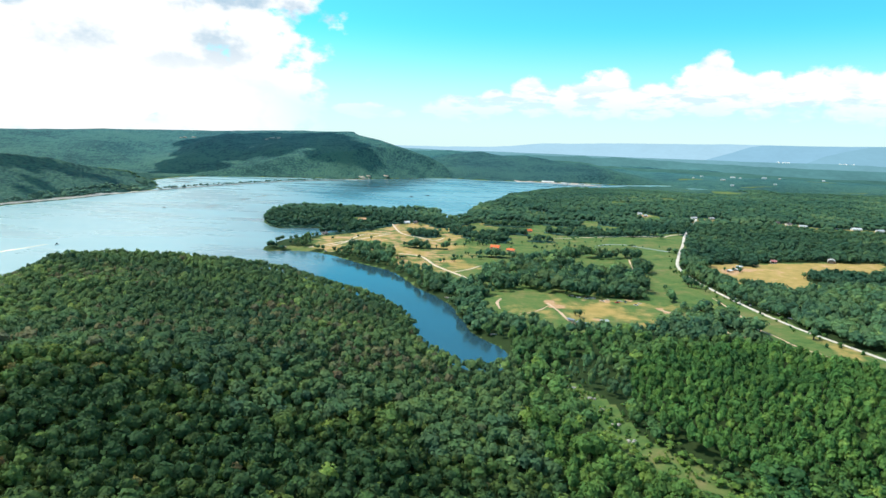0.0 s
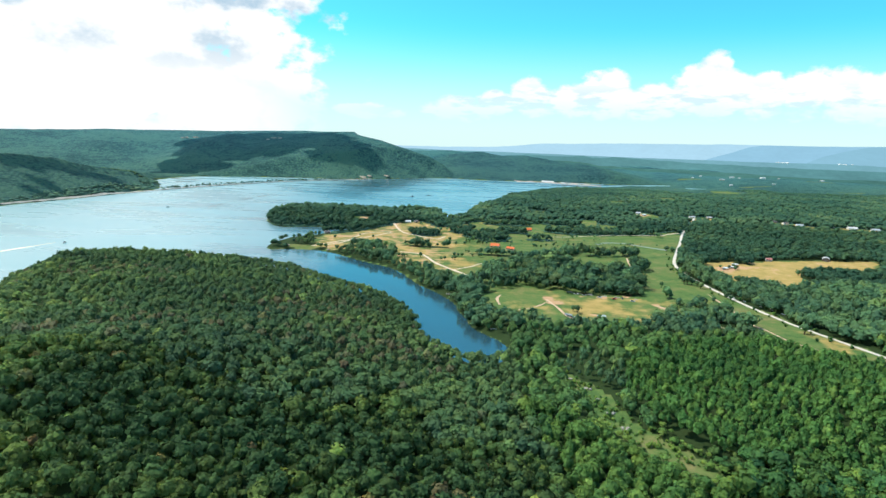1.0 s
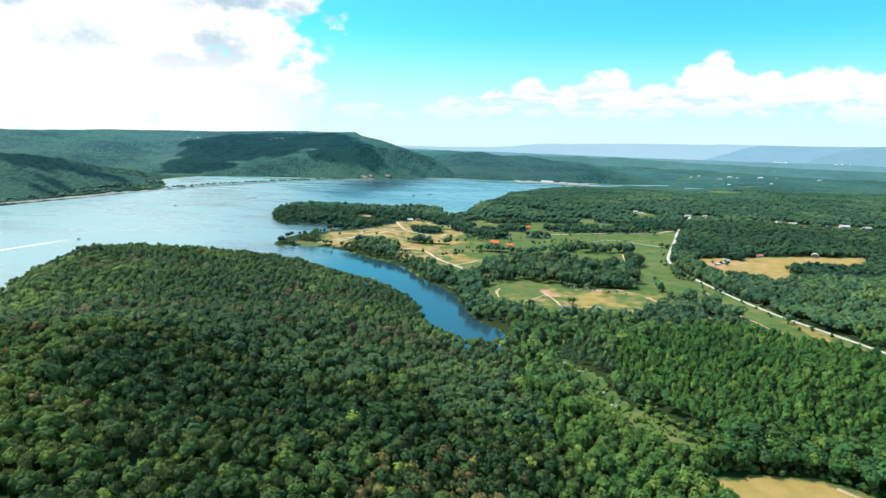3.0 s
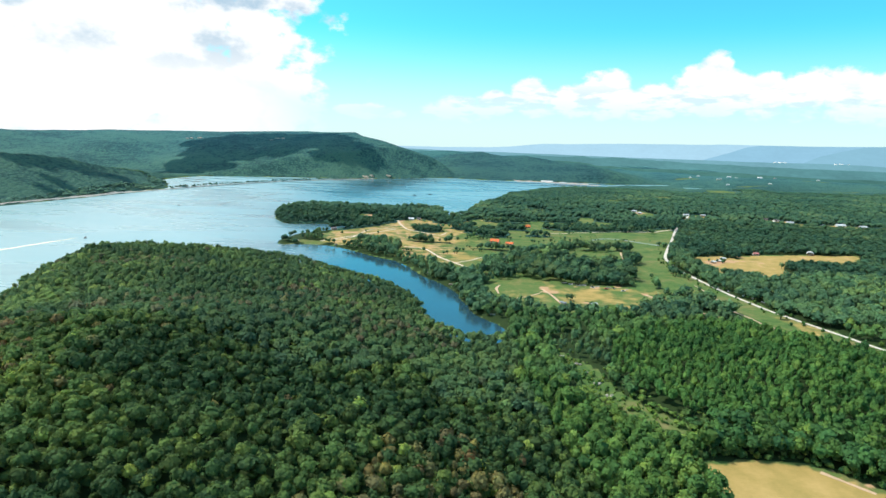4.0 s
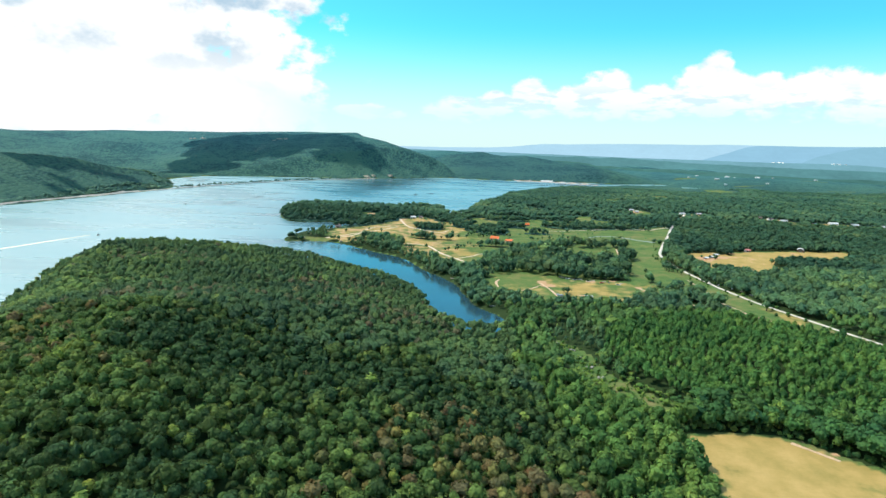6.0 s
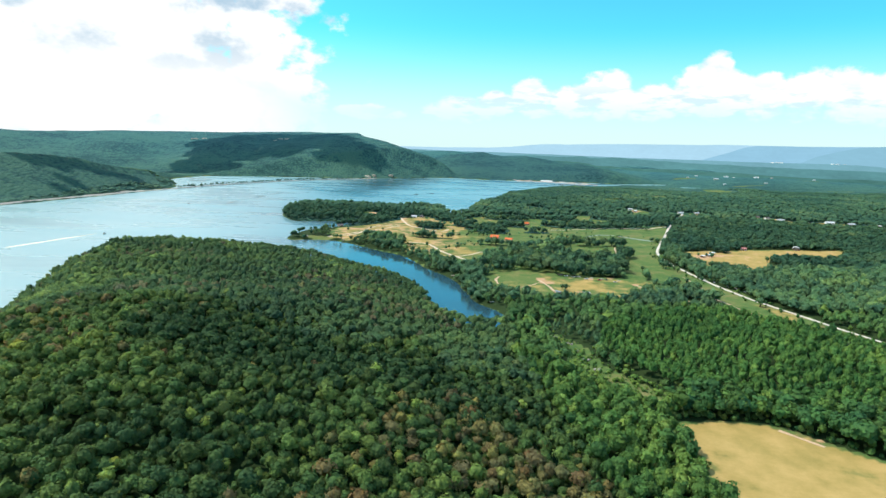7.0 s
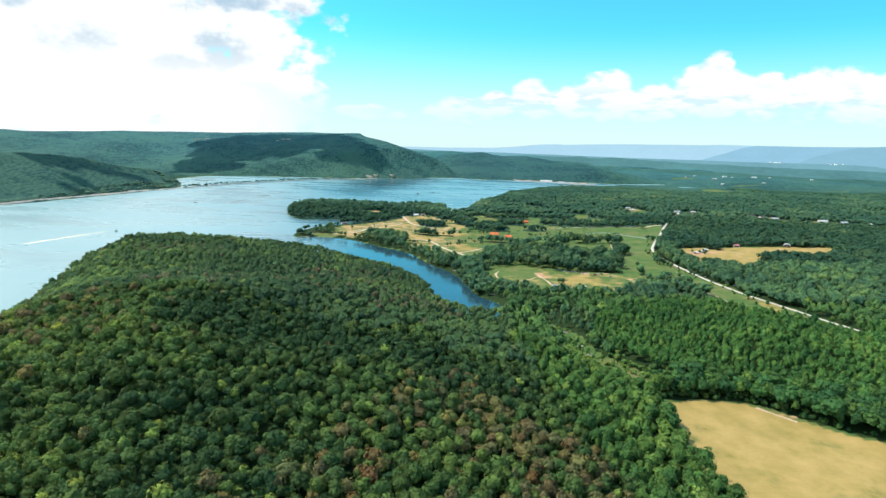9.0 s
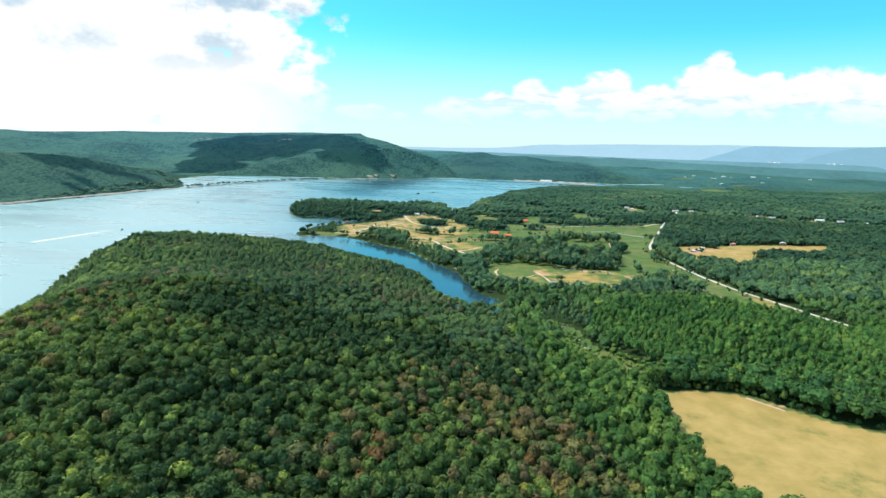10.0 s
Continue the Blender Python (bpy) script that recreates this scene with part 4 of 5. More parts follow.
for m, lo, hi, mat, name, label in ((west & ~haze_or_pines, 2.0, 3.5, leaf_oak, "hill_wood", "mixed oak wood on the far shoulder of the hill"), (~west & ~haze_or_pines & (y < 455), 2.6, 4.9, leaf_valley, "valley_wood", "green broadleaf wood round the end of the creek"), (~west & ~haze_or_pines & (y >= 455), 3.3, 6.2, leaf_dark, "valley_wood", "dark green broadleaf wood on the valley floor"), (haze_or_pines, 2.2, 3.2, leaf_dark, "pine_stand", "stand of slender dark pines")):
    n = m.sum()
    r = sizes(n, lo, hi)
    t = oak_tint(x[m], y[m]) if mat is leaf_oak else np.clip(0.45 + 0.3 * value_noise(x[m], y[m], 70, 3, 73) + rng.normal(0, 0.2, n), 0, 1)
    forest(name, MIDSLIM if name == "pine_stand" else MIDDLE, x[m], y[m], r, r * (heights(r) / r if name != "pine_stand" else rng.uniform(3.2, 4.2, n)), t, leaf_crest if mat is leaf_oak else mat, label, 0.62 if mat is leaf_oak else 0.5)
# tall loose trees above the creek field
x, y = scatter(-10, 245, 570, 900, 7.6, 0.8)
k = grows(x, y, 0.6, True) & (inside(x + 5 * value_noise(x, y, 25, 2, 75), y + 7 * value_noise(x, y, 25, 2, 76), PARK) | np.any([((x - a) / ra) ** 2 + ((y - b) / rb) ** 2 < 1 for a, b, ra, rb in PARK_CLUMPS], axis=0))
x, y = x[k], y[k]
n = len(x)
r = sizes(n, 3.8, 7.4)
h = 6 + r * rng.uniform(1.2, 1.8, n)
for m, mat in ((rng.random(n) < 0.62, leaf_far), (None, leaf_dark)):
    first = m if m is not None else ~first
    forest("park_wood", HALF, x[first], y[first], r[first], h[first], np.clip(rng.normal(0.62, 0.3, first.sum()), 0, 1), mat, "tall loose broadleaf trees above the creek field", 0.5)
# far woods
for x0, x1, y0, y1, gap, lo, hi in ((-560, 1000, 640, 1150, 7.0, 4.0, 6.4), (-840, 1500, 1150, 1650, 8.4, 4.6, 6.6), (-1400, -840, 860, 1720, 7.0, 4.0, 6.0), (-1400, 2000, 1650, 2350, 12.0, 7.0, 9.8)):
    x, y = scatter(x0, x1, y0, y1, gap, 1.0)
    k = grows(x, y) & in_sight(x, y) & ~((y < 872) & (x > -260) & (x < 300)) & ~((y > 2190) & (x > 360) & (x < 980)) & (~((y > 1640) & (x < -30)) | ((x < -840) & (y < 1720)))
    k &= (x1 > 0) | (shore(x, y) > 13) & (shore(x, y) < 44 + 14 * value_noise(x, y, 60, 3, 81))
    k &= ~((x < -215) & (x > -320) & (y > 735) & (y < 790)) | (rng.random(len(x)) < 0.4)
    k &= ~((x < -195) & (x > -310) & (y >= 790) & (y < 915)) | (rng.random(len(x)) < 0.12)
    x, y = x[k], y[k]
    n = len(x)
    r = sizes(n, lo * 0.85, hi * 1.12)
    stand = 1 + 0.2 * value_noise(x, y, 60, 3, 80)
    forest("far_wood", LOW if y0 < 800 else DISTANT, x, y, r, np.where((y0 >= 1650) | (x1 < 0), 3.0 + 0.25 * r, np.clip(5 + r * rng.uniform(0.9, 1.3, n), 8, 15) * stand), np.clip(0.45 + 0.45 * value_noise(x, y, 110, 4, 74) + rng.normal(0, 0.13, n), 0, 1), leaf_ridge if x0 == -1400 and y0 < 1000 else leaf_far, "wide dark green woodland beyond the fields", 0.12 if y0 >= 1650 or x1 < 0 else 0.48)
# the causeway
c = spline([(-850, 1500), (-822, 1620), (-780, 1745), (-720, 1890), (-676, 1990), (-600, 2110), (-515, 2215)], 5.0)
c = np.repeat(c, 2, axis=0)
c = c[rng.random(len(c)) < 0.62] 
c = c + rng.normal(0, 2.2, c.shape)
n = len(c)
forest("causeway_scrub", DISTANT, c[:, 0], c[:, 1], sizes(n, 2.2, 5.0), rng.uniform(4, 11, n), np.clip(rng.normal(0.3, 0.2, n), 0, 1), leaf_far, "thin row of scrub and trees along the causeway")
# under and behind the drone's way
x, y = scatter(-130, 130, -175, 30, 5.0, 0.7)
k = grows(x, y) & ~in_sight(x, y)
x, y = x[k], y[k]
r = sizes(len(x), 3.0, 4.9)
forest("hill_wood", LOW, x, y, r, heights(r), oak_tint(x, y), leaf_oak, "mixed oak wood on the hill")
x, y = scatter(-345, 420, -270, 285, 7.4, 0.6)
k = grows(x, y) & ~in_sight(x, y) & ~((np.abs(x) < 130) & (y > -175) & (y < 30))
x, y = x[k], y[k]
forest("hill_wood", LOW, x, y, sizes(len(x), 3.6, 5.0), rng.uniform(9, 12, len(x)), oak_tint(x, y), leaf_oak, "mixed oak wood on the hill")


# shrubs where the wood meets open ground
edge = np.concatenate([np.repeat(spline([tuple(q) for q in GULLY], 3.0), 5, axis=0), np.repeat(spline([tuple(q) for q in NEAR_FIELD] + [tuple(NEAR_FIELD[0])], 2.6), 3, axis=0), np.repeat(main_line[::2], 2, axis=0)])
edge = edge + rng.normal(0, 1, edge.shape) * np.where(edge[:, 1:] > 380, 7.0, np.where(edge[:, :1] < 118, 6.0, 3.6))
x, y = edge[:, 0], edge[:, 1]
k = (shore(x, y) > 1) & ~inside(x, y, NEAR_FIELD) & (y < 900)
k[np.nonzero(k)[0]] &= np.min(np.hypot(x[k, None] - main_line[None, :, 0], y[k, None] - main_line[None, :, 1]), axis=1) > 3.6
x, y = x[k], y[k]
r = sizes(len(x), 1.1, 2.2) * np.where((x < 140) & (y > 235) & (y < 365), 0.62, 1.0)
forest("shrubs", MIDDLE, x, y, r, r * rng.uniform(1.6, 2.4, len(x)), np.clip(rng.normal(0.45, 0.25, len(x)) + 0.4 * ((x < 140) & (y > 235) & (y < 365)), 0, 1), leaf_edge, "low green shrubs along the wood's edge", 0.4)


def trunk_mesh(name, seed):
    """A tapered trunk that forks into limbs, one unit high."""
    r = random.Random(seed)
    bm = bmesh.new()

    def limb(a, b, ra, rb, n=6):
        m = (b - a).to_track_quat("Z", "Y").to_matrix().to_4x4()
        rings = []
        for p, rad in ((a, ra), ((a + b) / 2 + Vector((r.uniform(-0.02, 0.02), r.uniform(-0.02, 0.02), 0)), (ra + rb) / 2), (b, rb)):
            rings.append([bm.verts.new(p + m.to_3x3() @ Vector((math.cos(6.2832 * k / n) * rad, math.sin(6.2832 * k / n) * rad, 0))) for k in range(n)])
        for u, v in zip(rings, rings[1:]):
            for k in range(n):
                bm.faces.new((u[k], u[(k + 1) % n], v[(k + 1) % n], v[k]))
        bm.faces.new(rings[-1])

    limb(Vector((0, 0, -0.03)), Vector((0, 0, 0.5)), 0.035, 0.022)
    for k in range(5):
        a = 6.2832 * k / 5 + r.uniform(-0.4, 0.4)
        z0 = r.uniform(0.3, 0.5)
        limb(Vector((0, 0, z0)), Vector((math.cos(a) * 0.22, math.sin(a) * 0.22, z0 + r.uniform(0.18, 0.35))), 0.016, 0.006, 5)
    me = bpy.data.meshes.new(name)
    bm.to_mesh(me)
    bm.free()
    me.materials.append(bark)
    return me


TRUNKS = [trunk_mesh("trunk", k) for k in range(3)]
CROWNS = {}


def tree(x, y, h, wide, key, shapes, mat, label, group, category="tree"):
    """One tree: an Empty at its foot with a trunk and a crown."""
    k = int(rng.integers(0, len(shapes)))
    if (key, k) not in CROWNS:
        p, f, o = shapes[k]
        q = p * np.array([[0.36, 0.36, 0.46]]) + np.array([[0, 0, 0.54]])
        CROWNS[key, k] = tri_mesh("crown", q, f, mat)
        ways(CROWNS[key, k], o)
    foot = new(category.replace(" ", "_"))
    foot.empty_display_size = 0.5
    foot.matrix_world = Matrix.LocRotScale((x, y, float(land(np.array([x]), np.array([y]))[0]) - 0.1), Euler((0, 0, float(rng.uniform(0, 6.28)))), (h * wide, h * wide, h))
    for name, me in (("trunk", TRUNKS[k % 3]), ("crown", CROWNS[key, k])):
        ob = new(name, me)
        ob.parent = foot
    return tagged(foot, label, category, group)


red = oak_tint(singles[:, 0], singles[:, 1]) > 0.81
for (a, b), h, turned in zip(singles, heights(sizes(len(singles), 2.1, 4.1)), red):
    look_of = ("turned", leaf_turned, "broad russet-brown forest tree among green ones on the slope") if turned else ("oak", leaf_single, "broad leafy forest tree among others on the slope")
    tree(float(a), float(b), float(h), float(rng.uniform(0.8, 1.2)), look_of[0], BROAD, look_of[1], look_of[2], "trees on the near slope")
# trees that stand in the open: middle, spread, how many, height
SPIT_CLUMPS = [(-54, 985, 16, 30, 6, 10), (20, 792, 40, 9, 8, 6), (-70, 842, 36, 10, 6, 7), (-20, 870, 30, 26, 8, 8), (240, 500, 8, 14, 3, 10), (212, 540, 8, 10, 4, 9), (246, 512, 3, 3, 1, 9),
    (327, 748, 16, 8, 6, 6), (93, 516, 3, 3, 2, 7), (52, 500, 9, 5, 6, 6), (300, 1000, 14, 14, 4, 9), (-160, 812, 30, 6, 4, 6), (45, 880, 60, 36, 9, 6)]
FIELD_CLUMPS = [(-35, 730, 14, 10, 4, 7), (110, 900, 60, 40, 7, 5), (395, 712, 6, 6, 2, 8), (203, 556, 6, 12, 4, 8), (192, 700, 8, 50, 6, 7), (130, 590, 40, 5, 6, 8), (-185, 865, 40, 30, 6, 5),
    (-90, 735, 16, 14, 5, 7), (262, 600, 4, 30, 4, 7), (216, 506, 9, 6, 7, 13), (214, 545, 8, 10, 5, 12), (238, 496, 3, 3, 1, 12), (277, 474, 4, 5, 2, 11), (242, 655, 7, 12, 5, 12), (258, 690, 4, 16, 3, 11), (160, 950, 40, 10, 6, 5), (-110, 1010, 20, 30, 5, 7)]
LAWN_CLUMPS = [(230, 905, 50, 5, 12, 5), (150, 975, 60, 5, 10, 6), (262, 700, 4, 46, 6, 8), (286, 872, 6, 12, 4, 8), (248, 655, 3, 30, 4, 7), (110, 905, 50, 14, 10, 6), (-15, 760, 22, 5, 7, 6), (60, 735, 30, 8, 7, 6),
               (80, 1130, 70, 12, 12, 7), (10, 900, 20, 30, 8, 8), (205, 620, 4, 20, 4, 8), (30, 492, 14, 4, 6, 5), (150, 488, 30, 5, 7, 6), (240, 560, 5, 20, 4, 5)]
grove = []
for a, b, ra, rb, count, h in SPIT_CLUMPS + FIELD_CLUMPS + LAWN_CLUMPS:
    for _ in range(count):
        q = rng.uniform(0, 6.2832), math.sqrt(rng.uniform(0, 1))
        tx, ty = a + ra * q[1] * math.cos(q[0]), b + rb * q[1] * math.sin(q[0])
        size = h * float(rng.uniform(0.75, 1.2))
        if shore(np.array([tx]), np.array([ty]))[0] < 2:
            continue
        if ty < 900:
            tree(tx, ty, size, float(rng.uniform(1.0, 1.35)), "field", MIDDLE, leaf_field, "dark green broadleaf tree standing in open grass", "trees in the fields")
        else:
            grove.append((tx, ty, size))
g = np.array(grove)
forest("grove", MIDDLE, g[:, 0], g[:, 1], g[:, 2] * 0.4, g[:, 2], np.clip(rng.normal(0.5, 0.25, len(g)), 0, 1), leaf_dark, "scattered groves of dark green trees in the grass")

# ---- buildings ----


def at_ground(x, y):
    return float(np.maximum(land(np.array([float(x)]), np.array([float(y)]))[0], 0.3))


def box(bm, cx, cy, cz, sx, sy, sz):
    m = Matrix.Translation((cx, cy, cz)) @ Matrix.Diagonal((sx, sy, sz, 1))
    bmesh.ops.create_cube(bm, size=1, matrix=m)


def house(x, y, turn, w, d, h, wall, roof, label, pitch=0.5, porch=False, category="house", z=None):
    """A gabled house: walls, roof with eaves, chimney or porch, door, windows."""
    foot = new(category.replace(" ", "_"))
    foot.matrix_world = pose(x, y, at_ground(x, y) - 0.2 if z is None else z, 0, 0, turn)
    rise = d / 2 * pitch
    bm = bmesh.new()
    v = [bm.verts.new(p) for p in ((-w / 2, -d / 2, -1.5), (w / 2, -d / 2, -1.5), (w / 2, d / 2, -1.5), (-w / 2, d / 2, -1.5), (-w / 2, -d / 2, h), (w / 2, -d / 2, h), (w / 2, d / 2, h), (-w / 2, d / 2, h), (-w / 2, 0, h + rise), (w / 2, 0, h + rise))]
    for f in ((0, 1, 5, 4), (2, 3, 7, 6), (1, 2, 6, 9, 5), (3, 0, 4, 8, 7), (3, 2, 1, 0), (4, 5, 9, 8), (6, 7, 8, 9)):
        bm.faces.new([v[k] for k in f])
    part("wall", bm, wall, foot)
    bm = bmesh.new()
    e = 0.5
    for s in (-1, 1):
        q = [(-w / 2 - e, s * (d / 2 + e), h - e * pitch + 0.08), (w / 2 + e, s * (d / 2 + e), h - e * pitch + 0.08), (w / 2 + e, 0, h + rise + 0.08), (-w / 2 - e, 0, h + rise + 0.08)]
        lo = [bm.verts.new(p) for p in q]
        hi = [bm.verts.new((a, b, c + 0.22)) for a, b, c in q]
        bm.faces.new(lo), bm.faces.new(hi[::-1])
        for k in range(4):
            bm.faces.new((lo[k], lo[(k + 1) % 4], hi[(k + 1) % 4], hi[k]))
    bmesh.ops.recalc_face_normals(bm, faces=bm.faces)
    top = part("roof", bm, roof, foot)
    bm = bmesh.new()
    box(bm, w * 0.22, d * 0.12, h + rise * 0.75 + 0.7, 0.8, 0.8, 2.0)
    part("chimney", bm, mat_rock, top)
    bm = bmesh.new()
    box(bm, 0, -d / 2 - 0.04, 1.05, 1.1, 0.1, 2.1)
    part("door", bm, mat_wood, foot)
    for k in (-0.34, -0.18, 0.2, 0.36):
        bm = bmesh.new()
        box(bm, k * w, -d / 2 - 0.03, 1.5, 1.1, 0.08, 1.3)
        part("window", bm, mat_glass, foot)
    if porch:
        bm = bmesh.new()
        box(bm, 0, -d / 2 - 1.6, 2.6, w * 0.7, 3.0, 0.16)
        part("porch_roof", bm, roof, foot)
        for k in (-0.33, 0, 0.33):
            bm = bmesh.new()
            box(bm, k * w, -d / 2 - 2.9, 1.3, 0.18, 0.18, 2.6)
            part("porch_post", bm, mat_white, foot)
    return tagged(foot, label, category)


def shed(x, y, turn, w, d, h, roof, label, category="shed"):
    """A low open-sided shed: a mono-pitch roof on posts with a back wall."""
    foot = new(category.replace(" ", "_"))
    foot.matrix_world = pose(x, y, at_ground(x, y) - 0.1, 0, 0, turn)
    bm = bmesh.new()
    box(bm, 0, 0, h, w, d, 0.2)
    bmesh.ops.rotate(bm, verts=bm.verts, cent=(0, 0, h), matrix=Matrix.Rotation(radians(7), 3, "X"))
    part("roof", bm, roof, foot)
    bm = bmesh.new()
    box(bm, 0, d / 2 - 0.2, h / 2, w * 0.96, 0.15, h)
    part("back_wall", bm, mat_grey, foot)
    for a in (-0.46, 0, 0.46):
        bm = bmesh.new()
        box(bm, a * w, -d * 0.44, h / 2 - 0.15, 0.18, 0.18, h)
        part("post", bm, mat_wood, foot)
    return tagged(foot, label, category)


def arch_barn(x, y, turn, w, d, h, label):
    """A barn with a rounded metal roof."""
    foot = new("barn")
    foot.matrix_world = pose(x, y, at_ground(x, y) - 0.1, 0, 0, turn)
    bm = bmesh.new()
    box(bm, 0, 0, h * 0.25, w * 0.97, d * 0.96, h * 0.5)
    part("wall", bm, mat_wood, foot)
    bm = bmesh.new()
    rows = []
    for k in range(11):
        a = math.pi * k / 10
        rows.append([bm.verts.new((s * w / 2, -math.cos(a) * d / 2, h * 0.45 + math.sin(a) * h * 0.55)) for s in (-1, 1)])
    for p, q in zip(rows, rows[1:]):
        bm.faces.new((p[0], p[1], q[1], q[0]))
    bmesh.ops.recalc_face_normals(bm, faces=bm.faces)
    bmesh.ops.solidify(bm, geom=bm.faces[:], thickness=0.35)
    part("roof", bm, mat_pale, foot)
    for s in (-1, 1):
        bm = bmesh.new()
        arch = [(-math.cos(math.pi * k / 10) * d * 0.455, h * 0.45 + math.sin(math.pi * k / 10) * h * 0.48) for k in range(11)]
        near, far = [[bm.verts.new((s * w * u, a, b)) for a, b in arch] for u in (0.46, 0.44)]
        bm.faces.new(near), bm.faces.new(far[::-1])
        for k in range(11):
            bm.faces.new((near[k], far[k], far[(k + 1) % 11], near[(k + 1) % 11]))
        bmesh.ops.recalc_face_normals(bm, faces=bm.faces)
        part("gable", bm, mat_shingle, foot, "dark gable under the rounded roof")
        bm = bmesh.new()
        box(bm, s * w * 0.487, 0, h * 0.22, 0.15, d * 0.4, h * 0.4)
        part("door", bm, mat_shingle, foot)
    return tagged(foot, label, "barn")


def car(x, y, turn, paint, label):
    foot = new("car")
    foot.matrix_world = pose(x, y, at_ground(x, y) + 0.02, 0, 0, turn)
    bm = bmesh.new()
    box(bm, 0, 0, 0.72, 4.5, 1.8, 0.62)
    bmesh.ops.bevel(bm, geom=bm.edges[:], offset=0.15, segments=2, affect="EDGES")
    part("body", bm, paint, foot)
    bm = bmesh.new()
    box(bm, -0.2, 0, 1.25, 2.3, 1.6, 0.55)
    for q in bm.verts:
        if q.co.z > 1.3:
            q.co.x, q.co.y = -0.2 + (q.co.x + 0.2) * 0.72, q.co.y * 0.85
    part("cabin", bm, mat_glass, foot)
    for a in (-1.4, 1.4):
        for b in (-0.85, 0.85):
            bm = bmesh.new()
            bmesh.ops.create_cone(bm, cap_ends=True, segments=12, radius1=0.34, radius2=0.34, depth=0.22, matrix=Matrix.Translation((a, b, 0.34)) @ Matrix.Rotation(radians(90), 4, "X"))
            part("wheel", bm, mat_shingle, foot)
    return tagged(foot, label, "car")


def boat(x, y, turn, size, paint, label):
    """A small motor boat: pointed hull, cabin and motor."""
    foot = new("boat")
    foot.matrix_world = pose(x, y, 0, 0, 0, turn)
    bm = bmesh.new()
    rows = []
    for u, wide, keel in ((-0.5, 0.8, -0.1), (-0.1, 1.0, -0.12), (0.25, 0.8, -0.1), (0.5, 0.05, 0.05)):
        rows.append([bm.verts.new((u * size, s * wide * size * 0.17, z)) for s, z in ((-1, size * 0.12), (-0.6, keel), (0.6, keel), (1, size * 0.12))])
    for p, q in zip(rows, rows[1:]):
        for k in range(3):
            bm.faces.new((p[k], p[k + 1], q[k + 1], q[k]))
        bm.faces.new((p[3], p[0], q[0], q[3]))
    bm.faces.new(rows[0])
    bmesh.ops.recalc_face_normals(bm, faces=bm.faces)
    part("hull", bm, paint, foot)
    bm = bmesh.new()
    box(bm, -0.05 * size, 0, size * 0.2, size * 0.3, size * 0.2, size * 0.16)
    part("cabin", bm, mat_glass, foot)
    bm = bmesh.new()
    box(bm, -0.53 * size, 0, size * 0.1, size * 0.06, size * 0.07, size * 0.2)
    part("motor", bm, mat_shingle, foot)
    return tagged(foot, label, "boat")


white_house = "white house with a pale roof among trees"
HOUSES_NORTH = [
    (376, 1466, 20, 13, 9, mat_white, mat_pale, white_house), (362, 1352, -25, 15, 9, mat_white, mat_grey, white_house), (366, 1322, 10, 12, 8, mat_tan, mat_pale, "tan house with a pale roof in a clearing"),
        (465, 1303, 5, 18, 9, mat_white, mat_grey, white_house), (500, 1297, 12, 16, 9, mat_tan, mat_grey, "tan house with a grey roof at a wood's edge"),]
HOUSE_ROW = [
    (617, 1258, -8, 18, 11, mat_tan, mat_shingle, "tan house with dark shingles in a row of houses"),
        (632, 1238, 15, 17, 10, mat_white, mat_shingle, "white house with dark shingles in a row of houses"), (650, 1216, -12, 20, 11, mat_white, mat_grey, "white house with a grey roof in a row of houses"), (710, 1217, 8, 20, 11, mat_white, mat_pale, white_house),
        (747, 1206, -5, 26, 13, mat_white, mat_pale, white_house), (782, 1190, 10, 22, 12, mat_white, mat_grey, white_house), (835, 1180, 0, 24, 12, mat_white, mat_pale, white_house),]
LAKE_HOUSES = [
    (401, 808, -6, 11, 7, mat_white, mat_faded, "white farmhouse with a faded red roof beside a hay field"),
        (-133, 1068, 20, 15, 10, mat_white, mat_pale, "white house at the end of a clay track"), (-118, 1076, -30, 11, 8, mat_tan, mat_shingle, "small tan house by the lake wood"), (-243, 902, 30, 13, 9, mat_tan, mat_shingle, "tan lake house with a dark roof by the inlet"),
        (-121, 765, 15, 14, 9, mat_tan, mat_shingle, "dark roofed house between trees above the creek"),]
VALLEY_HOUSES = [
    (1380, 3000, 0, 34, 14, mat_white, mat_pale, "long white building far in the valley"), (1255, 3060, 5, 31, 12, mat_white, mat_pale, "long white building far in the valley"),
        (1130, 2860, -5, 31, 12, mat_tan, mat_grey, "long tan building far in the valley")]
for x, y, a, w, d, wall, roof, label in HOUSES_NORTH + HOUSE_ROW + LAKE_HOUSES + VALLEY_HOUSES:
    house(x, y, a, w * 0.66, d * 0.7, 2.8 if w < 30 else 5, wall, roof, label, porch=w < 16)
TOWN = [(1824, 3806, 26), (1848, 3789, 34), (1867, 3776, 22), (2086, 3624, 24), (2107, 3610, 40), (2139, 3587, 20), (2173, 3564, 30), (2194, 3549, 46), (2221, 3530, 24), (2260, 3503, 36)]
for k, (x, y, w) in enumerate(TOWN):
    house(x, y, -60, w * 0.7, 9, 5, mat_white, mat_white, "long white building of a far town below the ridge", 0.3, category="town building", z=110 + (x - 1650) * 0.0222)
for x, y, a, w in ((-474, 2322, -40, 34), (-452, 2352, -35, 16), (-395, 2428, -30, 22)):
    house(x, y, a, w, 10, 4, mat_tan, mat_tan, "low tan building on the far shore of the lake", 0.3, category="shore building")
spots = random.Random(12)
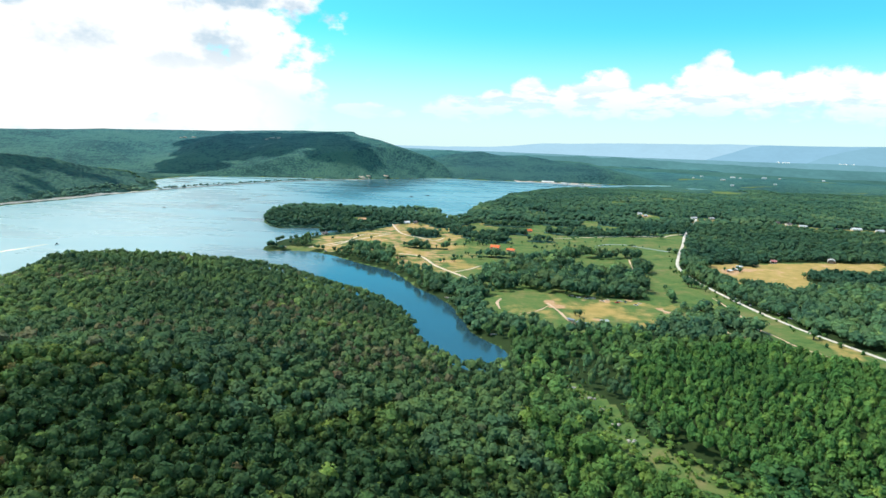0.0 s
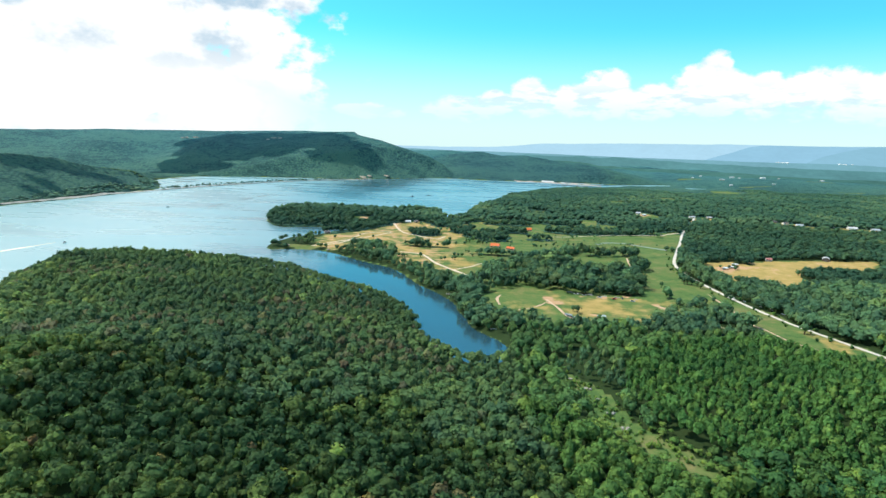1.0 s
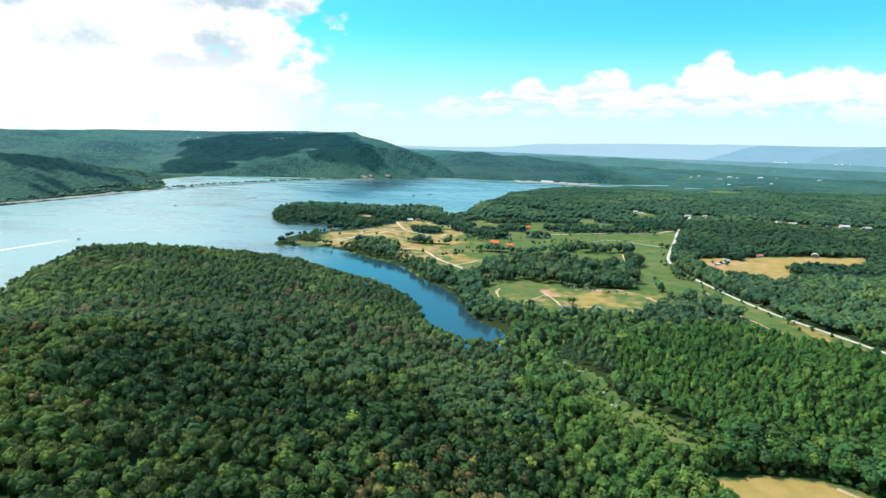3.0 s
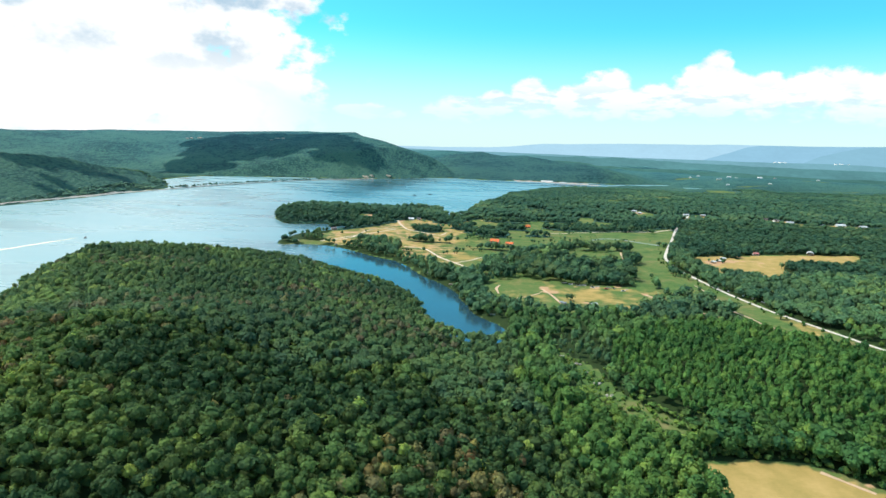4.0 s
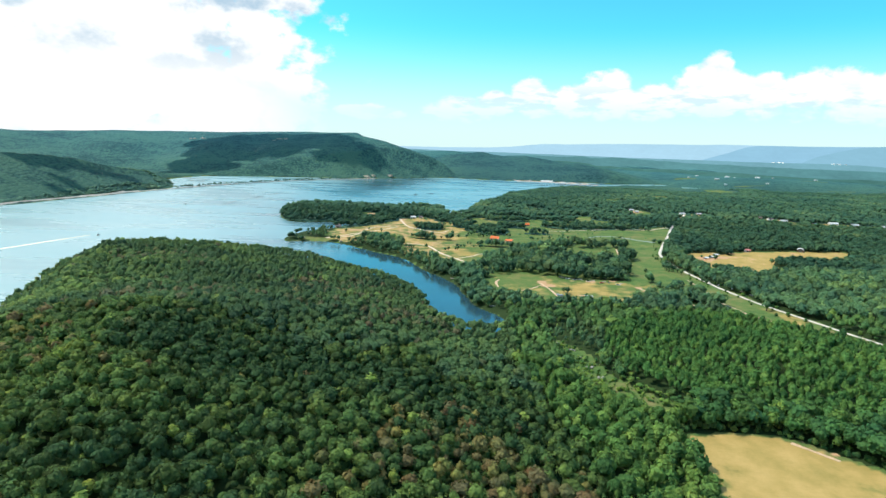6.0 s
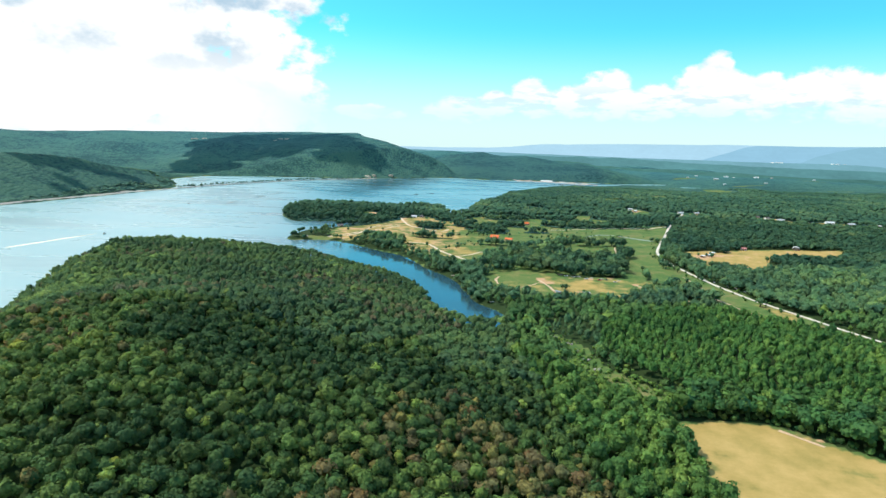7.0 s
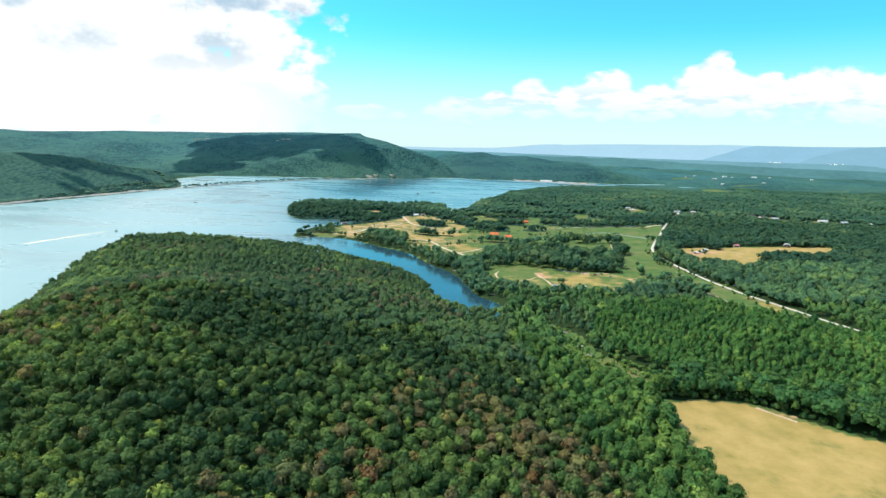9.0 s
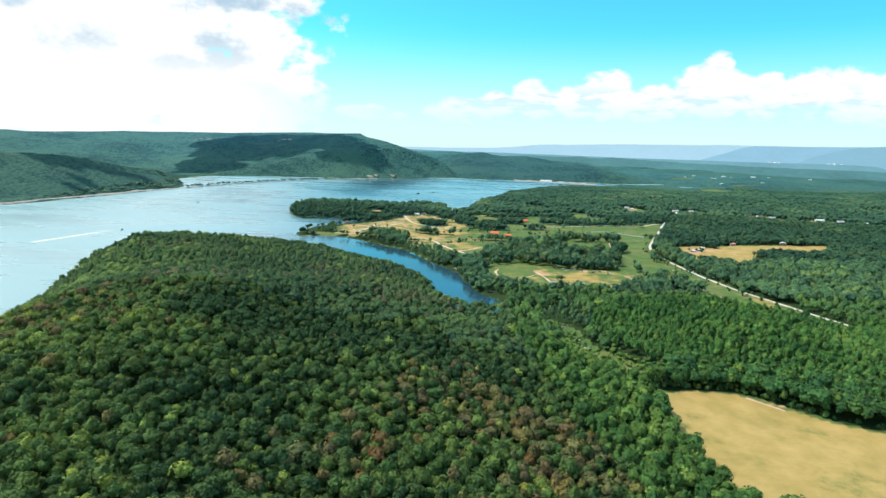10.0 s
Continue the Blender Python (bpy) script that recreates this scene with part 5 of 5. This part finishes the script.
for k in range(11):
    x, y = spots.uniform(700, 2300), spots.uniform(2350, 3350)
    house(x, y, spots.uniform(-30, 30), spots.uniform(8, 16), spots.uniform(7, 9), 3, spots.choice((mat_white, mat_tan)), spots.choice((mat_pale, mat_grey, mat_pale)), "small white building far out in the valley", category="far house")
for x, y, a, w, d in ((25, 847, -15, 13, 8), (47, 830, -20, 11, 5), (88, 1042, 20, 12, 7), (128, 1062, 80, 11, 8)):
    house(x, y, a, w, d, 2.8, mat_tan, mat_rust, "low house with a bright orange-red roof in the grass", 0.75)
for x, y, a in ((341, 770, 10), (330, 752, -20), (318, 742, 40)):
    shed(x, y, a, 8, 5, 2.6, mat_pale, "small pale shed beside farm trees")
shed(92, 487, -35, 10, 4.5, 2.6, mat_blue, "low shed with a blue-grey roof at the field's edge")
shed(84, 497, -40, 7, 3, 2.4, mat_blue, "low shed with a blue-grey roof at the field's edge")
shed(114, 500, 15, 8, 4, 2.4, mat_grey, "low shed with a pale metal roof at the field's edge")
arch_barn(481, 815, 62, 11, 9.5, 5.5, "grey barn with a rounded pale metal roof by the hay field")
for k, (x, y, a) in enumerate(((262, 603, 80), (260, 592, 100), (266, 578, 75), (274, 560, 70), (279, 548, 75), (283, 534, 110))):
    car(x + 6, y, a, (mat_white, mat_pale, mat_grey, mat_white, mat_white, mat_blue)[k], "pale car parked on the verge of the road")
for k, (x, y, a) in enumerate(((104, 583, -10), (112, 581, -12), (127, 577, -15), (141, 573, -5), (158, 567, 0), (150, 577, 80))):
    car(x, y, a, (mat_white, mat_grey, mat_white, mat_red, mat_white, mat_blue)[k], "parked car on the gravel under the trees" if k else "pale parked car on the gravel under the trees")
for x, y, a, size, paint in ((-194, 1644, 200, 11, mat_shingle), (-153, 1703, 180, 11, mat_shingle), (-556, 728, 98, 8, mat_white), (-351, 610, 30, 6, mat_shingle), (-640, 1150, 60, 8, mat_white)):
    boat(x, y, a, size, paint, "small motor boat out on the lake")


def wake(x0, y0, x1, y1, wide, label):
    """A foam trail that widens away from the boat."""
    bm = bmesh.new()
    r = random.Random(5)
    a, b = Vector((x0, y0, 0.04)), Vector((x1, y1, 0.04))
    side = (b - a).cross(Vector((0, 0, 1))).normalized()
    prev = None
    for k in range(15):
        u = k / 14
        c = a.lerp(b, u) + side * r.uniform(-0.5, 0.5)
        w = wide * (0.25 + 0.75 * math.sin(math.pi * min(1, 0.15 + u * 0.85))) * r.uniform(0.7, 1.2) * 0.5
        row = [bm.verts.new(c - side * w), bm.verts.new(c + Vector((0, 0, 0.1))), bm.verts.new(c + side * w)]
        if prev:
            bm.faces.new((prev[0], prev[1], row[1], row[0])), bm.faces.new((prev[1], prev[2], row[2], row[1]))
        prev = row
    ob = part("wake", bm, mat_foam, None)
    tagged(ob, label, "wake", kind="structure")


wake(-600, 596, -568, 728, 8.0, "pale foam trail behind a motor boat")

# ---- the marina on the far shore ----


def deck(x0, y0, x1, y1, wide, label):
    """A floating walkway: planked deck on floats."""
    a, b = Vector((x0, y0, 0)), Vector((x1, y1, 0))
    foot = new("dock")
    foot.matrix_world = pose(*((a + b) / 2), 0, 0, math.degrees(math.atan2(y1 - y0, x1 - x0)))
    n, length = 8, (b - a).length
    for k in range(n):
        bm = bmesh.new()
        box(bm, (k + 0.5) / n * length - length / 2, 0, 0.9, length / n - 0.3, wide, 0.5)
        part("deck_section", bm, mat_wood, foot)
        bm = bmesh.new()
        box(bm, (k + 0.5) / n * length - length / 2, 0, 0.3, length / n * 0.6, wide * 0.8, 0.8)
        part("float", bm, mat_shingle, foot)
    return tagged(foot, label, "dock")


deck(238, 2380, 345, 2420, 6, "long dark floating dock off the marina")
deck(330, 2470, 440, 2440, 6, "dark floating dock beside the marina")
for x, y, a, w, d, h, roof in ((292, 2628, -8, 52, 16, 5, mat_white), (360, 2604, -18, 26, 12, 3, mat_pale), (405, 2590, -20, 30, 12, 3, mat_tan), (452, 2568, -22, 24, 12, 3, mat_tan)):
    house(x, y, a, w, d, h, mat_white, roof, "long white marina building on the far shore", 0.25, category="marina building")
for k in range(9):
    boat(318 + k * 20, 2520 - k * 8, 85 + 7 * (k % 3), 13, mat_white, "white boat moored at the marina")


def outcrop(x, y, size, seed, label):
    """A group of angular boulders."""
    r = random.Random(seed)
    bm = bmesh.new()
    for k in range(7):
        m = Matrix.Translation((r.uniform(-1, 1) * size, r.uniform(-0.4, 0.4) * size, r.uniform(0.0, 0.25) * size)) @ Matrix.Diagonal((size * r.uniform(0.2, 0.45), size * r.uniform(0.2, 0.4), size * r.uniform(0.12, 0.3), 1))
        made = bmesh.ops.create_icosphere(bm, subdivisions=2, radius=1, matrix=m)
        for q in made["verts"]:
            q.co += Vector((r.uniform(-1, 1), r.uniform(-1, 1), r.uniform(-1, 1))) * size * 0.05
    ob = part("rock_outcrop", bm, mat_rock, None)
    ob.matrix_world = pose(x, y, at_ground(x, y))
    tagged(ob, label, "rock")


for k, (x, y, size) in enumerate(((-1425, 2770, 16), (-1380, 2778, 12), (-990, 2770, 13), (-960, 2775, 11), (-1010, 2740, 9), (-955, 2745, 8))):
    outcrop(x, y, size, k, "pale rock face showing through the mountain woods")


for k, (x, y, size) in enumerate(((98, 590, 2.6), (108, 588, 2.2), (118, 585, 3.0), (133, 583, 2.4), (146, 580, 2.8), (163, 574, 2.4), (63, 350, 2.6), (72, 334, 3.0), (78, 318, 2.4), (81, 300, 2.8), (85, 283, 2.6), (96, 266, 2.4), (16, 450, 2.4), (6, 470, 2.2), (-28, 560, 2.6), (-60, 610, 2.4), (-205, 768, 3.0), (-265, 776, 3.0))):
    outcrop(x, y, size, 20 + k, "heap of pale stones in the grass" if k < 12 else "pale stones along the creek bank")


# ---- cumulus clouds whose shade lies on the slopes ----
def cumulus(shaded, z, seed):
    """A cloud of overlapping puffs that shades the given round patches of land (x, y, radius)."""
    r = random.Random(seed)
    bm = bmesh.new()
    for x, y, size in shaded:
        for k in range(11):
            a, q = r.uniform(0, 6.2832), size * 0.8 * math.sqrt(r.random())
            px, py = x + math.cos(a) * q, y + math.sin(a) * q
            up = sun_dir * ((z - at_ground(px, py)) / sun_dir.z)
            m = Matrix.Translation((px + up.x, py + up.y, r.uniform(0, 40))) @ Matrix.Diagonal((size * r.uniform(0.35, 0.75), size * r.uniform(0.35, 0.75), r.uniform(22, 45), 1))
            bmesh.ops.create_icosphere(bm, subdivisions=2, radius=1, matrix=m)
    for q in bm.verts:
        q.co += noise.noise_vector(q.co * 0.02) * 14
    ob = part("cloud", bm, mat_cloud, None, smooth_shade=True)
    ob.location = (0, 0, z)
    tagged(ob, "white cumulus cloud high above the mountain", "cloud", kind="structure")


def cloud_material():
    m, n = material("cloud_white")
    pos = n.add("ShaderNodeTexCoord").outputs["Object"]
    thick = n.step(n.noise(pos, 0.012, 5.0, 0.6), 0.34, 0.55, 0.50, 1.0)
    body = n.add("ShaderNodeBsdfDiffuse", {"Color": (0.9, 0.9, 0.9, 1)})
    clear = n.add("ShaderNodeBsdfTransparent")
    n.add("ShaderNodeOutputMaterial", {"Surface": n.add("ShaderNodeMixShader", {0: thick, 1: clear.outputs[0], 2: body.outputs[0]}).outputs[0]})
    return m


mat_cloud = cloud_material()
cumulus([(-1310, 2700, 95), (-1230, 2620, 105), (-1150, 2680, 125), (-1214, 2475, 100), (-1110, 2320, 80), (-1080, 2180, 90), (-1150, 2150, 70), (-990, 2440, 85), (-1031, 2760, 115), (-940, 2600, 115),
         (-865, 2440, 80), (-860, 2720, 115), (-750, 2600, 115), (-1130, 2560, 90), (-671, 2420, 70), (-631, 2510, 85), (-560, 2450, 60), (-500, 2500, 45), (-690, 2700, 85), (-1250, 2790, 90), (-1100, 2830, 95), (-950, 2840, 95), (-800, 2810, 90), (-1010, 2320, 60), (-1170, 2240, 80), (-1190, 2540, 90), (-1120, 2440, 80), (-1130, 2250, 70), (-760, 2740, 80), (-600, 2620, 60), (-1155, 2343, 80), (-1250, 2450, 75), (-1195, 2400, 80), (-1063, 2407, 60), (-1265, 2540, 70), (-1180, 2280, 70)], 1500, 3)
cumulus([(-1087, 1317, 30), (-1067, 1347, 32), (-1044, 1374, 32), (-1023, 1408, 30), (-990, 1425, 26), (-968, 1438, 20), (-1110, 1340, 36), (-1090, 1390, 38), (-1060, 1420, 38), (-1030, 1460, 36), (-1000, 1480, 28), (-1130, 1290, 30), (-985, 1240, 18), (-975, 1185, 14)], 1450, 4)
